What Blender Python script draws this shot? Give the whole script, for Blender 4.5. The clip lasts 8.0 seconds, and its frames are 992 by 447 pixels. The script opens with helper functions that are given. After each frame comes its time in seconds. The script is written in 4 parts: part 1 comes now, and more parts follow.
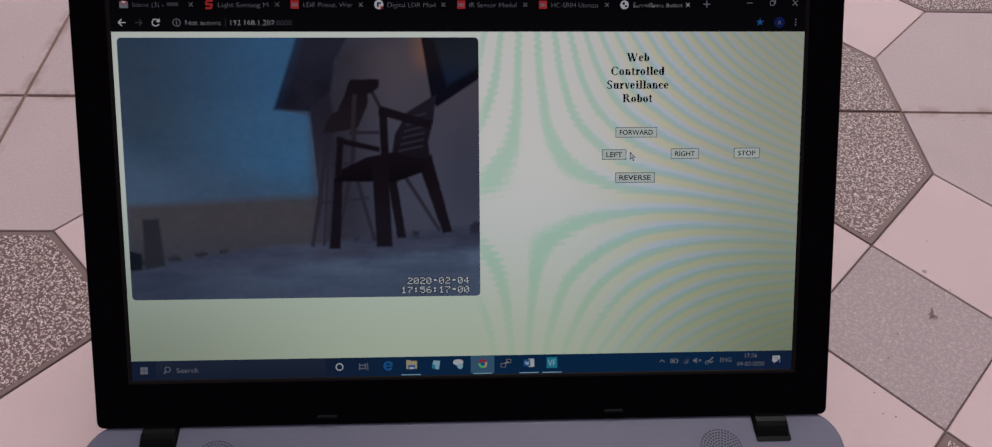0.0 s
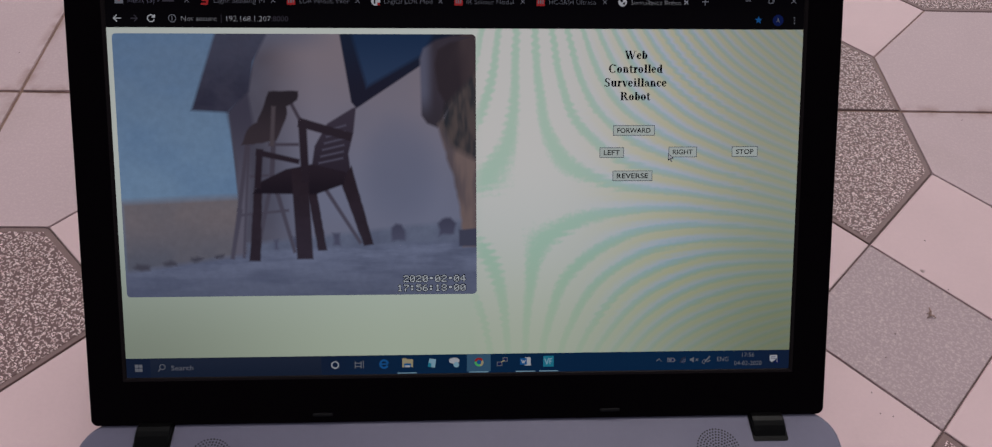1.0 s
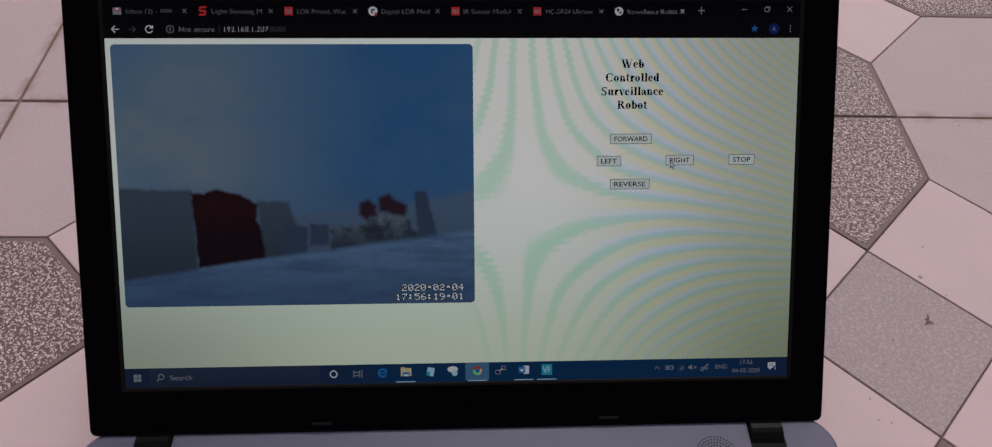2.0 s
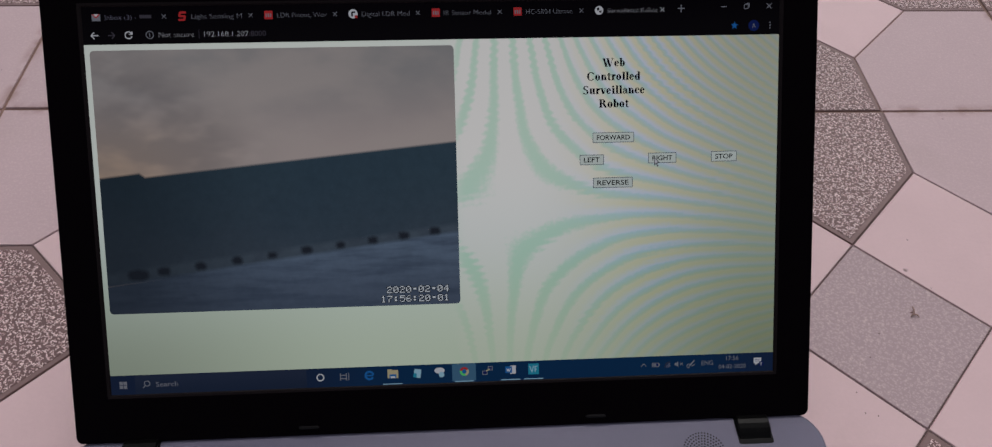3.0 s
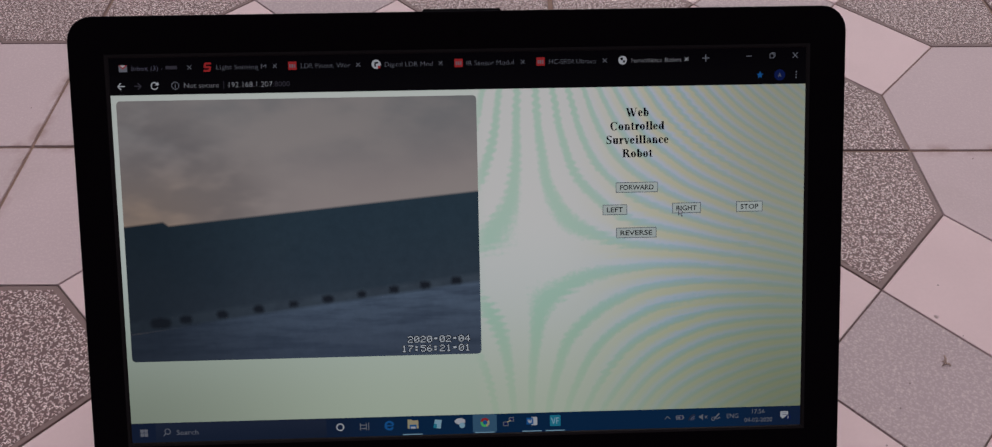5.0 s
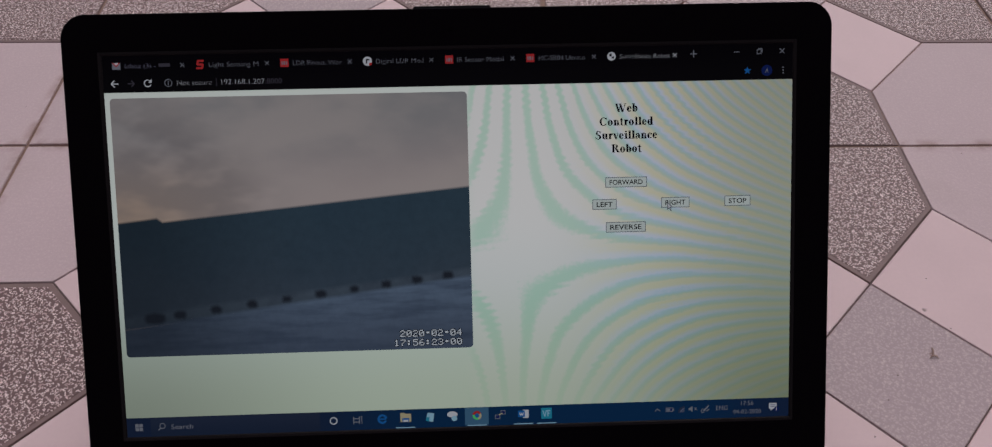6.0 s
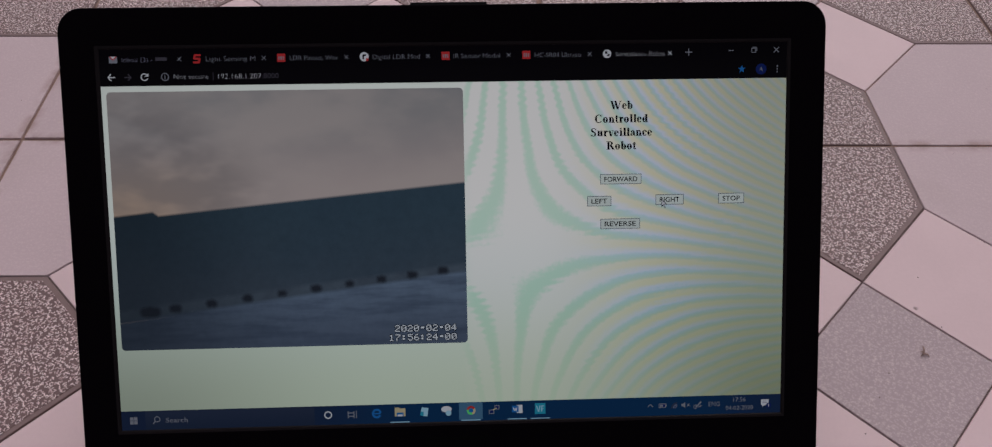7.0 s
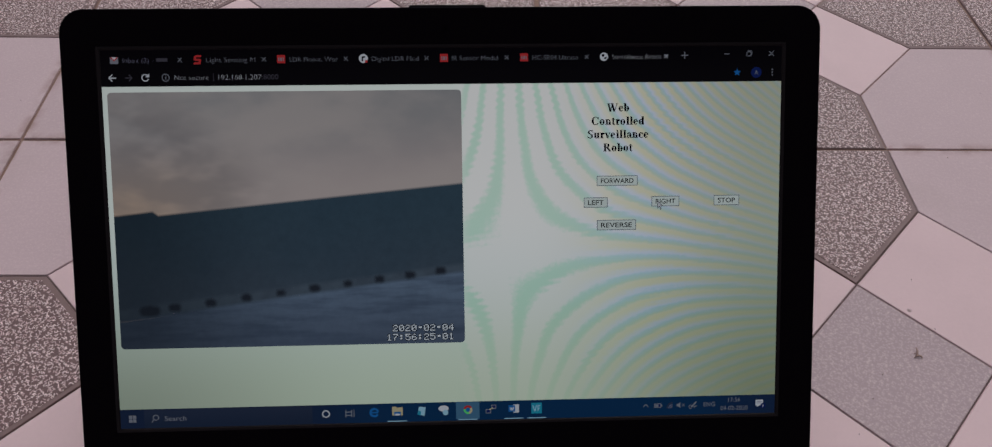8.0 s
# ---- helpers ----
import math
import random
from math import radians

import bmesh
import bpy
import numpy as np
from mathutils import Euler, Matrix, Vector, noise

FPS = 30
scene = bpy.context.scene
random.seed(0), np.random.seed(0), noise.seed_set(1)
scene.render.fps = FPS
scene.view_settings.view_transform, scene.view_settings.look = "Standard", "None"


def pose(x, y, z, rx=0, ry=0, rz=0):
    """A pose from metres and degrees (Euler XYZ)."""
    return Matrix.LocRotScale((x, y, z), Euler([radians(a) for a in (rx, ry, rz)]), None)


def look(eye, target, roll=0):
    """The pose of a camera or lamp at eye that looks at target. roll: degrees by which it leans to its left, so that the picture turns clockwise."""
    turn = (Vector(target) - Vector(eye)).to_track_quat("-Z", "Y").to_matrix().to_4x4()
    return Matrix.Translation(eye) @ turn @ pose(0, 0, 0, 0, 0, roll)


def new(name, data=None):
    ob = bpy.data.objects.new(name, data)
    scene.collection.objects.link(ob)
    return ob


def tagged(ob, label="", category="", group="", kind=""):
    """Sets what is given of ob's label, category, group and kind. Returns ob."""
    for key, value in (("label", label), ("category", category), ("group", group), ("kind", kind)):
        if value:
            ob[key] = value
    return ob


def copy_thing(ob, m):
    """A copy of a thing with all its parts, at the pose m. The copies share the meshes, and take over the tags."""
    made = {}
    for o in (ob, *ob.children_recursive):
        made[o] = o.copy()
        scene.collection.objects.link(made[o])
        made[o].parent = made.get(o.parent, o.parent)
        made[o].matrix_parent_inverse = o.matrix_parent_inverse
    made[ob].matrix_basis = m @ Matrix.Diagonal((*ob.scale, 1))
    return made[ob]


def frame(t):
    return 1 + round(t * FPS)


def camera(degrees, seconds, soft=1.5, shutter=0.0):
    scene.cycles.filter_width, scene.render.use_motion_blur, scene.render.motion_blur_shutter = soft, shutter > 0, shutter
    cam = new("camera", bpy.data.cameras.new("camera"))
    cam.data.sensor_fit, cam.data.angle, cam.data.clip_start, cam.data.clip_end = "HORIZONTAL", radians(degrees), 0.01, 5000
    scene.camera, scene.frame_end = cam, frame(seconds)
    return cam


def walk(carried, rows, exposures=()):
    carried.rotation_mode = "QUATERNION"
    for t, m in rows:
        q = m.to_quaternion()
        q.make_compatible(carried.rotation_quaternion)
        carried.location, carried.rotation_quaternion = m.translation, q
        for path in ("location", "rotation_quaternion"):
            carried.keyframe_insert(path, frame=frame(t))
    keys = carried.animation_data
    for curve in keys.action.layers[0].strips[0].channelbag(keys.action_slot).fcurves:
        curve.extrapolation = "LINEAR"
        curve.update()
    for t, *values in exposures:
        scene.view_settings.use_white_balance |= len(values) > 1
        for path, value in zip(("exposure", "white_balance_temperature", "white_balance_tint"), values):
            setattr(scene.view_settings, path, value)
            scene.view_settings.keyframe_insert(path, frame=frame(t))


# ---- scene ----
cam = camera(63.97, 8.0, soft=1.25)
PATH = [
    (0.0, -0.0024, -0.1858, 0.4118, 39.859, -1.44, -1.952),
    (0.5, -0.0022, -0.1844, 0.4103, 39.786, -1.743, -1.78),
    (1.0, -0.0013, -0.1847, 0.4105, 39.708, -1.64, -1.854),
    (1.5, -0.0007, -0.1844, 0.4125, 39.982, -1.579, -1.991),
    (2.8, 0.003, -0.1828, 0.4126, 40.064, -1.223, -2.575),
    (3.0, 0.0047, -0.184, 0.4131, 40.073, -1.214, -3.069),
    (3.5, 0.0066, -0.1814, 0.4141, 39.913, -1.127, -3.045),
    (4.0, 0.0058, -0.1771, 0.4131, 39.597, -1.334, -2.505),
    (4.2, 0.0012, -0.1701, 0.411, 39.643, -0.834, -1.318),
    (4.3, -0.0005, -0.1673, 0.4117, 39.658, -0.687, -0.903),
    (4.5, -0.0025, -0.167, 0.4114, 40.084, -0.658, -0.588),
    (4.7, -0.0012, -0.1669, 0.4132, 40.352, -0.613, -0.826),
    (4.8, 0.0003, -0.168, 0.4149, 40.691, -0.543, -1.023),
    (5.0, 0.005, -0.1698, 0.4214, 41.356, -0.229, -1.838),
    (5.2, 0.0064, -0.1697, 0.4232, 41.281, -0.036, -2.039),
    (6.5, 0.0084, -0.1764, 0.4234, 41.237, -0.485, -2.244),
    (7.0, 0.0076, -0.1765, 0.4238, 41.174, -0.769, -2.13),
    (7.5, 0.0077, -0.1781, 0.4242, 41.178, -0.859, -2.178),
    (8.0, 0.0074, -0.1798, 0.4256, 41.412, -1.054, -2.102),
]
walk(cam, [(t, pose(*p)) for t, *p in PATH], exposures=[(0.0, 0.04, 6500, 11.5), (1.0, -0.02, 6480, 12.5), (1.5, -0.07, 6460, 12), (3.0, -0.03, 6430, 12), (4.0, -0.03, 6400, 12), (5.0, -0.06, 6380, 12), (6.5, -0.12, 6330, 12.5), (7.5, -0.12, 6300, 13), (8.0, -0.12, 6260, 9.5)])

# ---- light: open terrace under an overcast evening sky ----
SUN_EL, SUN_AZ = 50.0, 12.0
world = bpy.data.worlds.new("overcast_sky")
scene.world = world
world.use_nodes = True
wn = world.node_tree.nodes
wl = world.node_tree.links
sky = wn.new("ShaderNodeTexSky")
sky.sky_type = "NISHITA"
sky.sun_disc = False
sky.sun_elevation = radians(SUN_EL)
sky.sun_rotation = radians(SUN_AZ)
sky.dust_density = 3.0
grey = wn.new("ShaderNodeHueSaturation")
grey.inputs["Saturation"].default_value = 0.18
wl.new(sky.outputs["Color"], grey.inputs["Color"])
wl.new(grey.outputs["Color"], wn["Background"].inputs["Color"])
wn["Background"].inputs["Strength"].default_value = 0.113

sun_data = bpy.data.lights.new("sun", "SUN")
sun_data.energy = 0.70
sun_data.angle = radians(30)
sun_data.color = (1.0, 0.93, 0.88)
sun = new("sun", sun_data)
az, el = radians(SUN_AZ), radians(SUN_EL)
sun.matrix_world = look((math.sin(az) * math.cos(el) * 5, math.cos(az) * math.cos(el) * 5, math.sin(el) * 5), (0, 0, 0))


# ---- materials ----
def lin(r, g, b):
    """Display values 0..255 to linear light."""
    return tuple(c / 12.92 if c <= 0.04045 else ((c + 0.055) / 1.055) ** 2.4 for c in (r / 255, g / 255, b / 255))


class Nodes:
    """Short hand for building a node material."""

    def __init__(self, name):
        self.mat = bpy.data.materials.new(name)
        self.mat.use_nodes = True
        self.tree = self.mat.node_tree
        self.bsdf = self.tree.nodes["Principled BSDF"]

    def add(self, kind, **inputs):
        n = self.tree.nodes.new(kind)
        for key, value in inputs.items():
            self.put(n.inputs[key.replace("_", " ")], value)
        return n

    def put(self, socket, value):
        if isinstance(value, bpy.types.NodeSocket):
            self.tree.links.new(value, socket)
        else:
            socket.default_value = value

    def math(self, op, a, b=0.0):
        n = self.tree.nodes.new("ShaderNodeMath")
        n.operation = op
        self.put(n.inputs[0], a)
        self.put(n.inputs[1], b)
        return n.outputs[0]

    def mix(self, f, a, b):
        n = self.tree.nodes.new("ShaderNodeMix")
        n.data_type = "RGBA"
        self.put(n.inputs[0], f)
        self.put(n.inputs[6], a if isinstance(a, bpy.types.NodeSocket) else (*a, 1))
        self.put(n.inputs[7], b if isinstance(b, bpy.types.NodeSocket) else (*b, 1))
        return n.outputs[2]

    def noise(self, where, scale, detail=3.0, rough=0.5, distort=0.0):
        return self.add("ShaderNodeTexNoise", Vector=where, Scale=scale, Detail=detail, Roughness=rough, Distortion=distort).outputs[0]

    def step(self, v, low, high):
        n = self.tree.nodes.new("ShaderNodeMapRange")
        n.interpolation_type = "SMOOTHSTEP"
        self.put(n.inputs[0], v)
        n.inputs[1].default_value, n.inputs[2].default_value = low, high
        return n.outputs[0]

    def world_place(self):
        return self.tree.nodes.new("ShaderNodeNewGeometry").outputs["Position"]

    def local_place(self):
        return self.tree.nodes.new("ShaderNodeTexCoord").outputs["Object"]

    def bump(self, height, strength, distance):
        n = self.add("ShaderNodeBump", Strength=strength, Distance=distance, Height=height)
        self.put(self.bsdf.inputs["Normal"], n.outputs[0])

    def base(self, colour, rough=0.6, metal=0.0, spec=0.5):
        b = self.bsdf
        self.put(b.inputs["Base Color"], colour if isinstance(colour, bpy.types.NodeSocket) else (*colour, 1))
        self.put(b.inputs["Roughness"], rough)
        self.put(b.inputs["Metallic"], metal)
        self.put(b.inputs["Specular IOR Level"], spec)
        return self.mat


def tile_tone(n, colour, amount=0.10):
    """Cement colour with a slow mottle, fine grain and a little difference from piece to piece."""
    p = n.world_place()
    slow = n.noise(p, 14.0, 4.0, 0.6)
    fine = n.noise(p, 420.0, 3.0, 0.7)
    each = n.add("ShaderNodeObjectInfo").outputs["Random"]
    v = n.math("ADD", n.math("MULTIPLY", slow, amount * 1.6), n.math("MULTIPLY", fine, amount * 0.8))
    v = n.math("ADD", v, n.math("MULTIPLY", each, 0.07))
    v = n.math("ADD", v, 0.965 - amount * 1.2)
    hs = n.add("ShaderNodeHueSaturation", Value=v)
    n.put(hs.inputs["Color"], colour if isinstance(colour, bpy.types.NodeSocket) else (*colour, 1))
    return hs.outputs[0], p


def dirty(n, colour, p):
    """Rusty dirt specks and dusty smears."""
    sep = n.add("ShaderNodeSeparateXYZ", Vector=n.local_place())
    ex = n.math("MINIMUM", sep.outputs[0], n.math("SUBTRACT", 6.14 * 0.06645, sep.outputs[0]))
    ey = n.math("MINIMUM", n.math("MULTIPLY", sep.outputs[1], -1.0), n.math("ADD", 6 * 0.06645, sep.outputs[1]))
    rust = n.math("MULTIPLY", n.step(n.math("MINIMUM", ex, ey), 0.009, 0.001), n.step(n.noise(p, 38.0, 4.0, 0.6), 0.40, 0.62))
    colour = n.mix(n.math("MULTIPLY", rust, 0.55), colour, (0.27, 0.15, 0.115))
    spot = n.step(n.noise(p, 55.0, 2.0, 0.5), 0.76, 0.79)
    smear = n.math("MULTIPLY", n.step(n.noise(p, 6.5, 5.0, 0.65), 0.56, 0.78), 0.28)
    colour = n.mix(smear, colour, (0.36, 0.27, 0.24))
    return n.mix(n.math("MULTIPLY", spot, 0.75), colour, (0.12, 0.07, 0.06))


def make_plain_tile():
    n = Nodes("pink_cement")
    c, p = tile_tone(n, (0.638, 0.452, 0.464), 0.10)
    n.bump(n.noise(p, 300.0, 4.0, 0.6), 0.15, 0.0006)
    return n.base(dirty(n, c, p), 0.62)


def make_fleck_tile(name, body, fleck, amount):
    n = Nodes(name)
    p = n.world_place()
    soft = n.step(n.noise(p, 420.0, 4.0, 0.7), 0.50, 0.70)
    broad = n.step(n.noise(p, 60.0, 3.0, 0.6), 0.35, 0.7)
    mask = n.math("MULTIPLY", soft, n.math("ADD", 0.4, n.math("MULTIPLY", broad, 0.45)))
    col = n.mix(n.math("MULTIPLY", mask, amount), body, fleck)
    dots = n.math("MULTIPLY", n.math("MAXIMUM", grains(n, p, 40.0, 430.0, 240.0, 0.15), grains(n, p, -35.0, 450.0, 260.0, 0.13)), amount * 0.42)
    col = n.mix(dots, col, fleck)
    c, p = tile_tone(n, col, 0.08)
    n.bump(n.noise(p, 350.0, 4.0, 0.6), 0.15, 0.0006)
    return n.base(dirty(n, c, p), 0.6)


def grains(n, p, turn, across, along, size):
    """Short separate chips lying roughly one way: stretched cells with a little bend."""
    bend = n.add("ShaderNodeMapping", Vector=p)
    bend.inputs["Rotation"].default_value = (0, 0, radians(turn))
    long = n.tree.nodes.new("ShaderNodeVectorMath")
    long.operation = "MULTIPLY"
    n.put(long.inputs[0], bend.outputs[0])
    long.inputs[1].default_value = (along, across, 1.0)
    wave = n.add("ShaderNodeTexNoise", Vector=p)
    wave.inputs["Scale"].default_value = 210.0
    shift = n.tree.nodes.new("ShaderNodeVectorMath")
    shift.operation = "MULTIPLY_ADD"
    n.put(shift.inputs[0], wave.outputs["Color"])
    shift.inputs[1].default_value = (0.55, 0.55, 0.0)
    n.put(shift.inputs[2], long.outputs[0])
    cell = n.tree.nodes.new("ShaderNodeTexVoronoi")
    cell.voronoi_dimensions = "2D"
    cell.inputs["Scale"].default_value = 1.0
    n.put(cell.inputs["Vector"], shift.outputs[0])
    return n.step(cell.outputs["Distance"], size + 0.09, size)


def make_pebble_tile():
    n = Nodes("dark_pebble_cement")
    p = n.world_place()
    chip = n.math("MAXIMUM", n.math("MAXIMUM", grains(n, p, 28.0, 560.0, 200.0, 0.155), grains(n, p, -38.0, 590.0, 215.0, 0.145)), grains(n, p, 82.0, 560.0, 205.0, 0.125))
    pale = n.mix(n.step(n.noise(p, 330.0, 2.0), 0.35, 0.65), (0.50, 0.325, 0.322), (0.86, 0.68, 0.67))
    dark = n.mix(n.noise(p, 120.0, 3.0), (0.120, 0.062, 0.061), (0.185, 0.105, 0.103))
    col = n.mix(chip, dark, pale)
    c, p = tile_tone(n, col, 0.10)
    n.bump(n.math("ADD", chip, n.math("MULTIPLY", n.noise(p, 500.0), 0.4)), 0.35, 0.0008)
    return n.base(c, 0.55)


def make_simple(name, colour, rough, grain=120.0, amount=0.1, metal=0.0, spec=0.5, bumpy=0.1):
    n = Nodes(name)
    p = n.local_place()
    v = n.math("ADD", 1.0 - amount / 2, n.math("MULTIPLY", n.noise(p, grain, 4.0, 0.6), amount))
    hs = n.add("ShaderNodeHueSaturation", Value=v)
    n.put(hs.inputs["Color"], (*colour, 1))
    r = n.math("ADD", rough - 0.06, n.math("MULTIPLY", n.noise(p, 35.0, 5.0, 0.6), 0.12))
    if bumpy:
        n.bump(n.noise(p, 2500.0, 2.0), bumpy, 0.0001)
    return n.base(hs.outputs[0], r, metal, spec)


FEED = {"chair": 1.0, "debris": 0.80, "wall": 0.82}


def display(name, colour, strength=1.0):
    """A lit part of the display: colour comes from the panel's own light, over a matte dark surface."""
    n = Nodes(name)
    if callable(colour):
        colour = colour(n)
    n.put(n.bsdf.inputs["Emission Color"], colour if isinstance(colour, bpy.types.NodeSocket) else (*colour, 1))
    n.bsdf.inputs["Emission Strength"].default_value = strength
    return n.base((0.001, 0.001, 0.0012), 0.5, 0.0, 0.008)


PINK = make_plain_tile()
GREY = make_fleck_tile("grey_fleck_cement", (0.39, 0.284, 0.300), (0.66, 0.51, 0.505), 0.75)
CORNER = make_fleck_tile("pale_grey_cement", (0.50, 0.362, 0.380), (0.64, 0.49, 0.488), 0.4)
PEBBLE = make_pebble_tile()
RIM = make_simple("dark_cement_rim", (0.20, 0.120, 0.116), 0.6, 90.0, 0.25)
GROOVE = make_simple("dark_groove", (0.14, 0.09, 0.085), 0.8, 200.0, 0.3)
GROUT = make_simple("rusty_grout", (0.23, 0.135, 0.105), 0.85, 60.0, 0.5)
BLACK = make_simple("black_plastic", (0.0026, 0.0016, 0.0026), 0.5, 90.0, 0.2, spec=0.008)
BLACK_GLOSS = make_simple("black_hinge_plastic", (0.002, 0.0018, 0.002), 0.3, 90.0, 0.2, spec=0.10)
RUBBER = make_simple("black_rubber", (0.006, 0.005, 0.006), 0.35, 90.0, 0.2, spec=0.12)
DECK = make_simple("lavender_grey_deck", (0.118, 0.108, 0.166), 0.46, 260.0, 0.10, metal=0.15)
CHAMFER = make_simple("dark_gasket", (0.010, 0.007, 0.008), 0.45, 90.0, 0.2, spec=0.06)
HOLE_SHADE = make_simple("grille_hole", (0.012, 0.012, 0.016), 0.8, 90.0, 0.1, bumpy=0)
LOGO = make_simple("dull_logo", (0.002, 0.0018, 0.0018), 0.4, 90.0, 0.1, spec=0.014, bumpy=0)

# ---- building helpers ----
U = 0.3454 / 1366          # one display unit; the panel is 1366 x 768 units
LEAN = 43.35               # how far the lid leans back from upright, degrees
HINGE = 0.022
UP = Vector((0, math.sin(radians(LEAN)), math.cos(radians(LEAN))))
PANEL = Matrix.Translation(Vector((0, 0, HINGE)) + 0.21997 * UP + Vector((-0.1721, 0, 0))) @ pose(0, 0, 0, 90 - LEAN)
MM = 0.001


def link(name, mesh, materials, parent, label=""):
    for m in materials if isinstance(materials, (list, tuple)) else [materials]:
        mesh.materials.append(m)
    ob = new(name, mesh)
    ob.parent = parent
    if label:
        tagged(ob, label)
    return ob


def part(name, bm, material, parent, label="", m=None):
    mesh = bpy.data.meshes.new(name)
    bmesh.ops.recalc_face_normals(bm, faces=bm.faces)
    bm.to_mesh(mesh)
    bm.free()
    ob = link(name, mesh, material, parent, label)
    if m is not None:
        ob.matrix_basis = m
    return ob


def round_rect(x0, y0, x1, y1, r, n=5, low=None):
    """low: another radius for the two corners at y0."""
    pts, top, low = [], r, r if low is None else low
    for cx, cy, a, r in ((x1 - top, y1 - top, 0, top), (x0 + top, y1 - top, 90, top), (x0 + low, y0 + low, 180, low), (x1 - low, y0 + low, 270, low)):
        for i in range(n + 1):
            t = radians(a + 90 * i / n)
            pts.append((cx + r * math.cos(t), cy + r * math.sin(t)))
    return pts


def loft(bm, rings, caps=(True, True), mat=0, loop=False):
    """Rings of equal length, each a list of (x, y, z), joined by quads."""
    vs = [[bm.verts.new(p) for p in ring] for ring in rings]
    pairs = list(zip(vs, vs[1:])) + ([(vs[-1], vs[0])] if loop else [])
    for a, b in pairs:
        for i in range(len(a)):
            j = (i + 1) % len(a)
            bm.faces.new((a[i], a[j], b[j], b[i])).material_index = mat
    if caps[0] and not loop:
        bm.faces.new(vs[0][::-1]).material_index = mat
    if caps[1] and not loop:
        bm.faces.new(vs[-1]).material_index = mat
    return vs


def at_z(pts, z):
    return [(x, y, z) for x, y in pts]


def uv(pts):
    """Display units (right, down) to metres on the panel, counter-clockwise."""
    out = [(u * U, -v * U) for u, v in pts]
    area = sum(a[0] * b[1] - b[0] * a[1] for a, b in zip(out, out[1:] + out[:1]))
    return out if area > 0 else out[::-1]


def plate(bm, pts, z, thick=0.03 * MM, mat=0):
    """A flat piece on the panel, from display units, its face at z."""
    p = uv(pts)
    loft(bm, [at_z(p, z - thick), at_z(p, z)], mat=mat)


def box_units(u0, v0, u1, v1):
    return [(u0, v0), (u1, v0), (u1, v1), (u0, v1)]


def disc_units(u, v, r, n=16, squash=1.0):
    return [(u + r * math.cos(2 * math.pi * i / n), v + r * squash * math.sin(2 * math.pi * i / n)) for i in range(n)]


def bar_units(u0, v0, u1, v1, w, w2=None):
    """A straight bar between two points, w wide at its start and w2 at its end."""
    d = Vector((u1 - u0, v1 - v0)).normalized()
    nx, ny = -d.y, d.x
    w2 = w if w2 is None else w2
    return [(u0 + nx * w / 2, v0 + ny * w / 2), (u1 + nx * w2 / 2, v1 + ny * w2 / 2), (u1 - nx * w2 / 2, v1 - ny * w2 / 2), (u0 - nx * w / 2, v0 - ny * w / 2)]


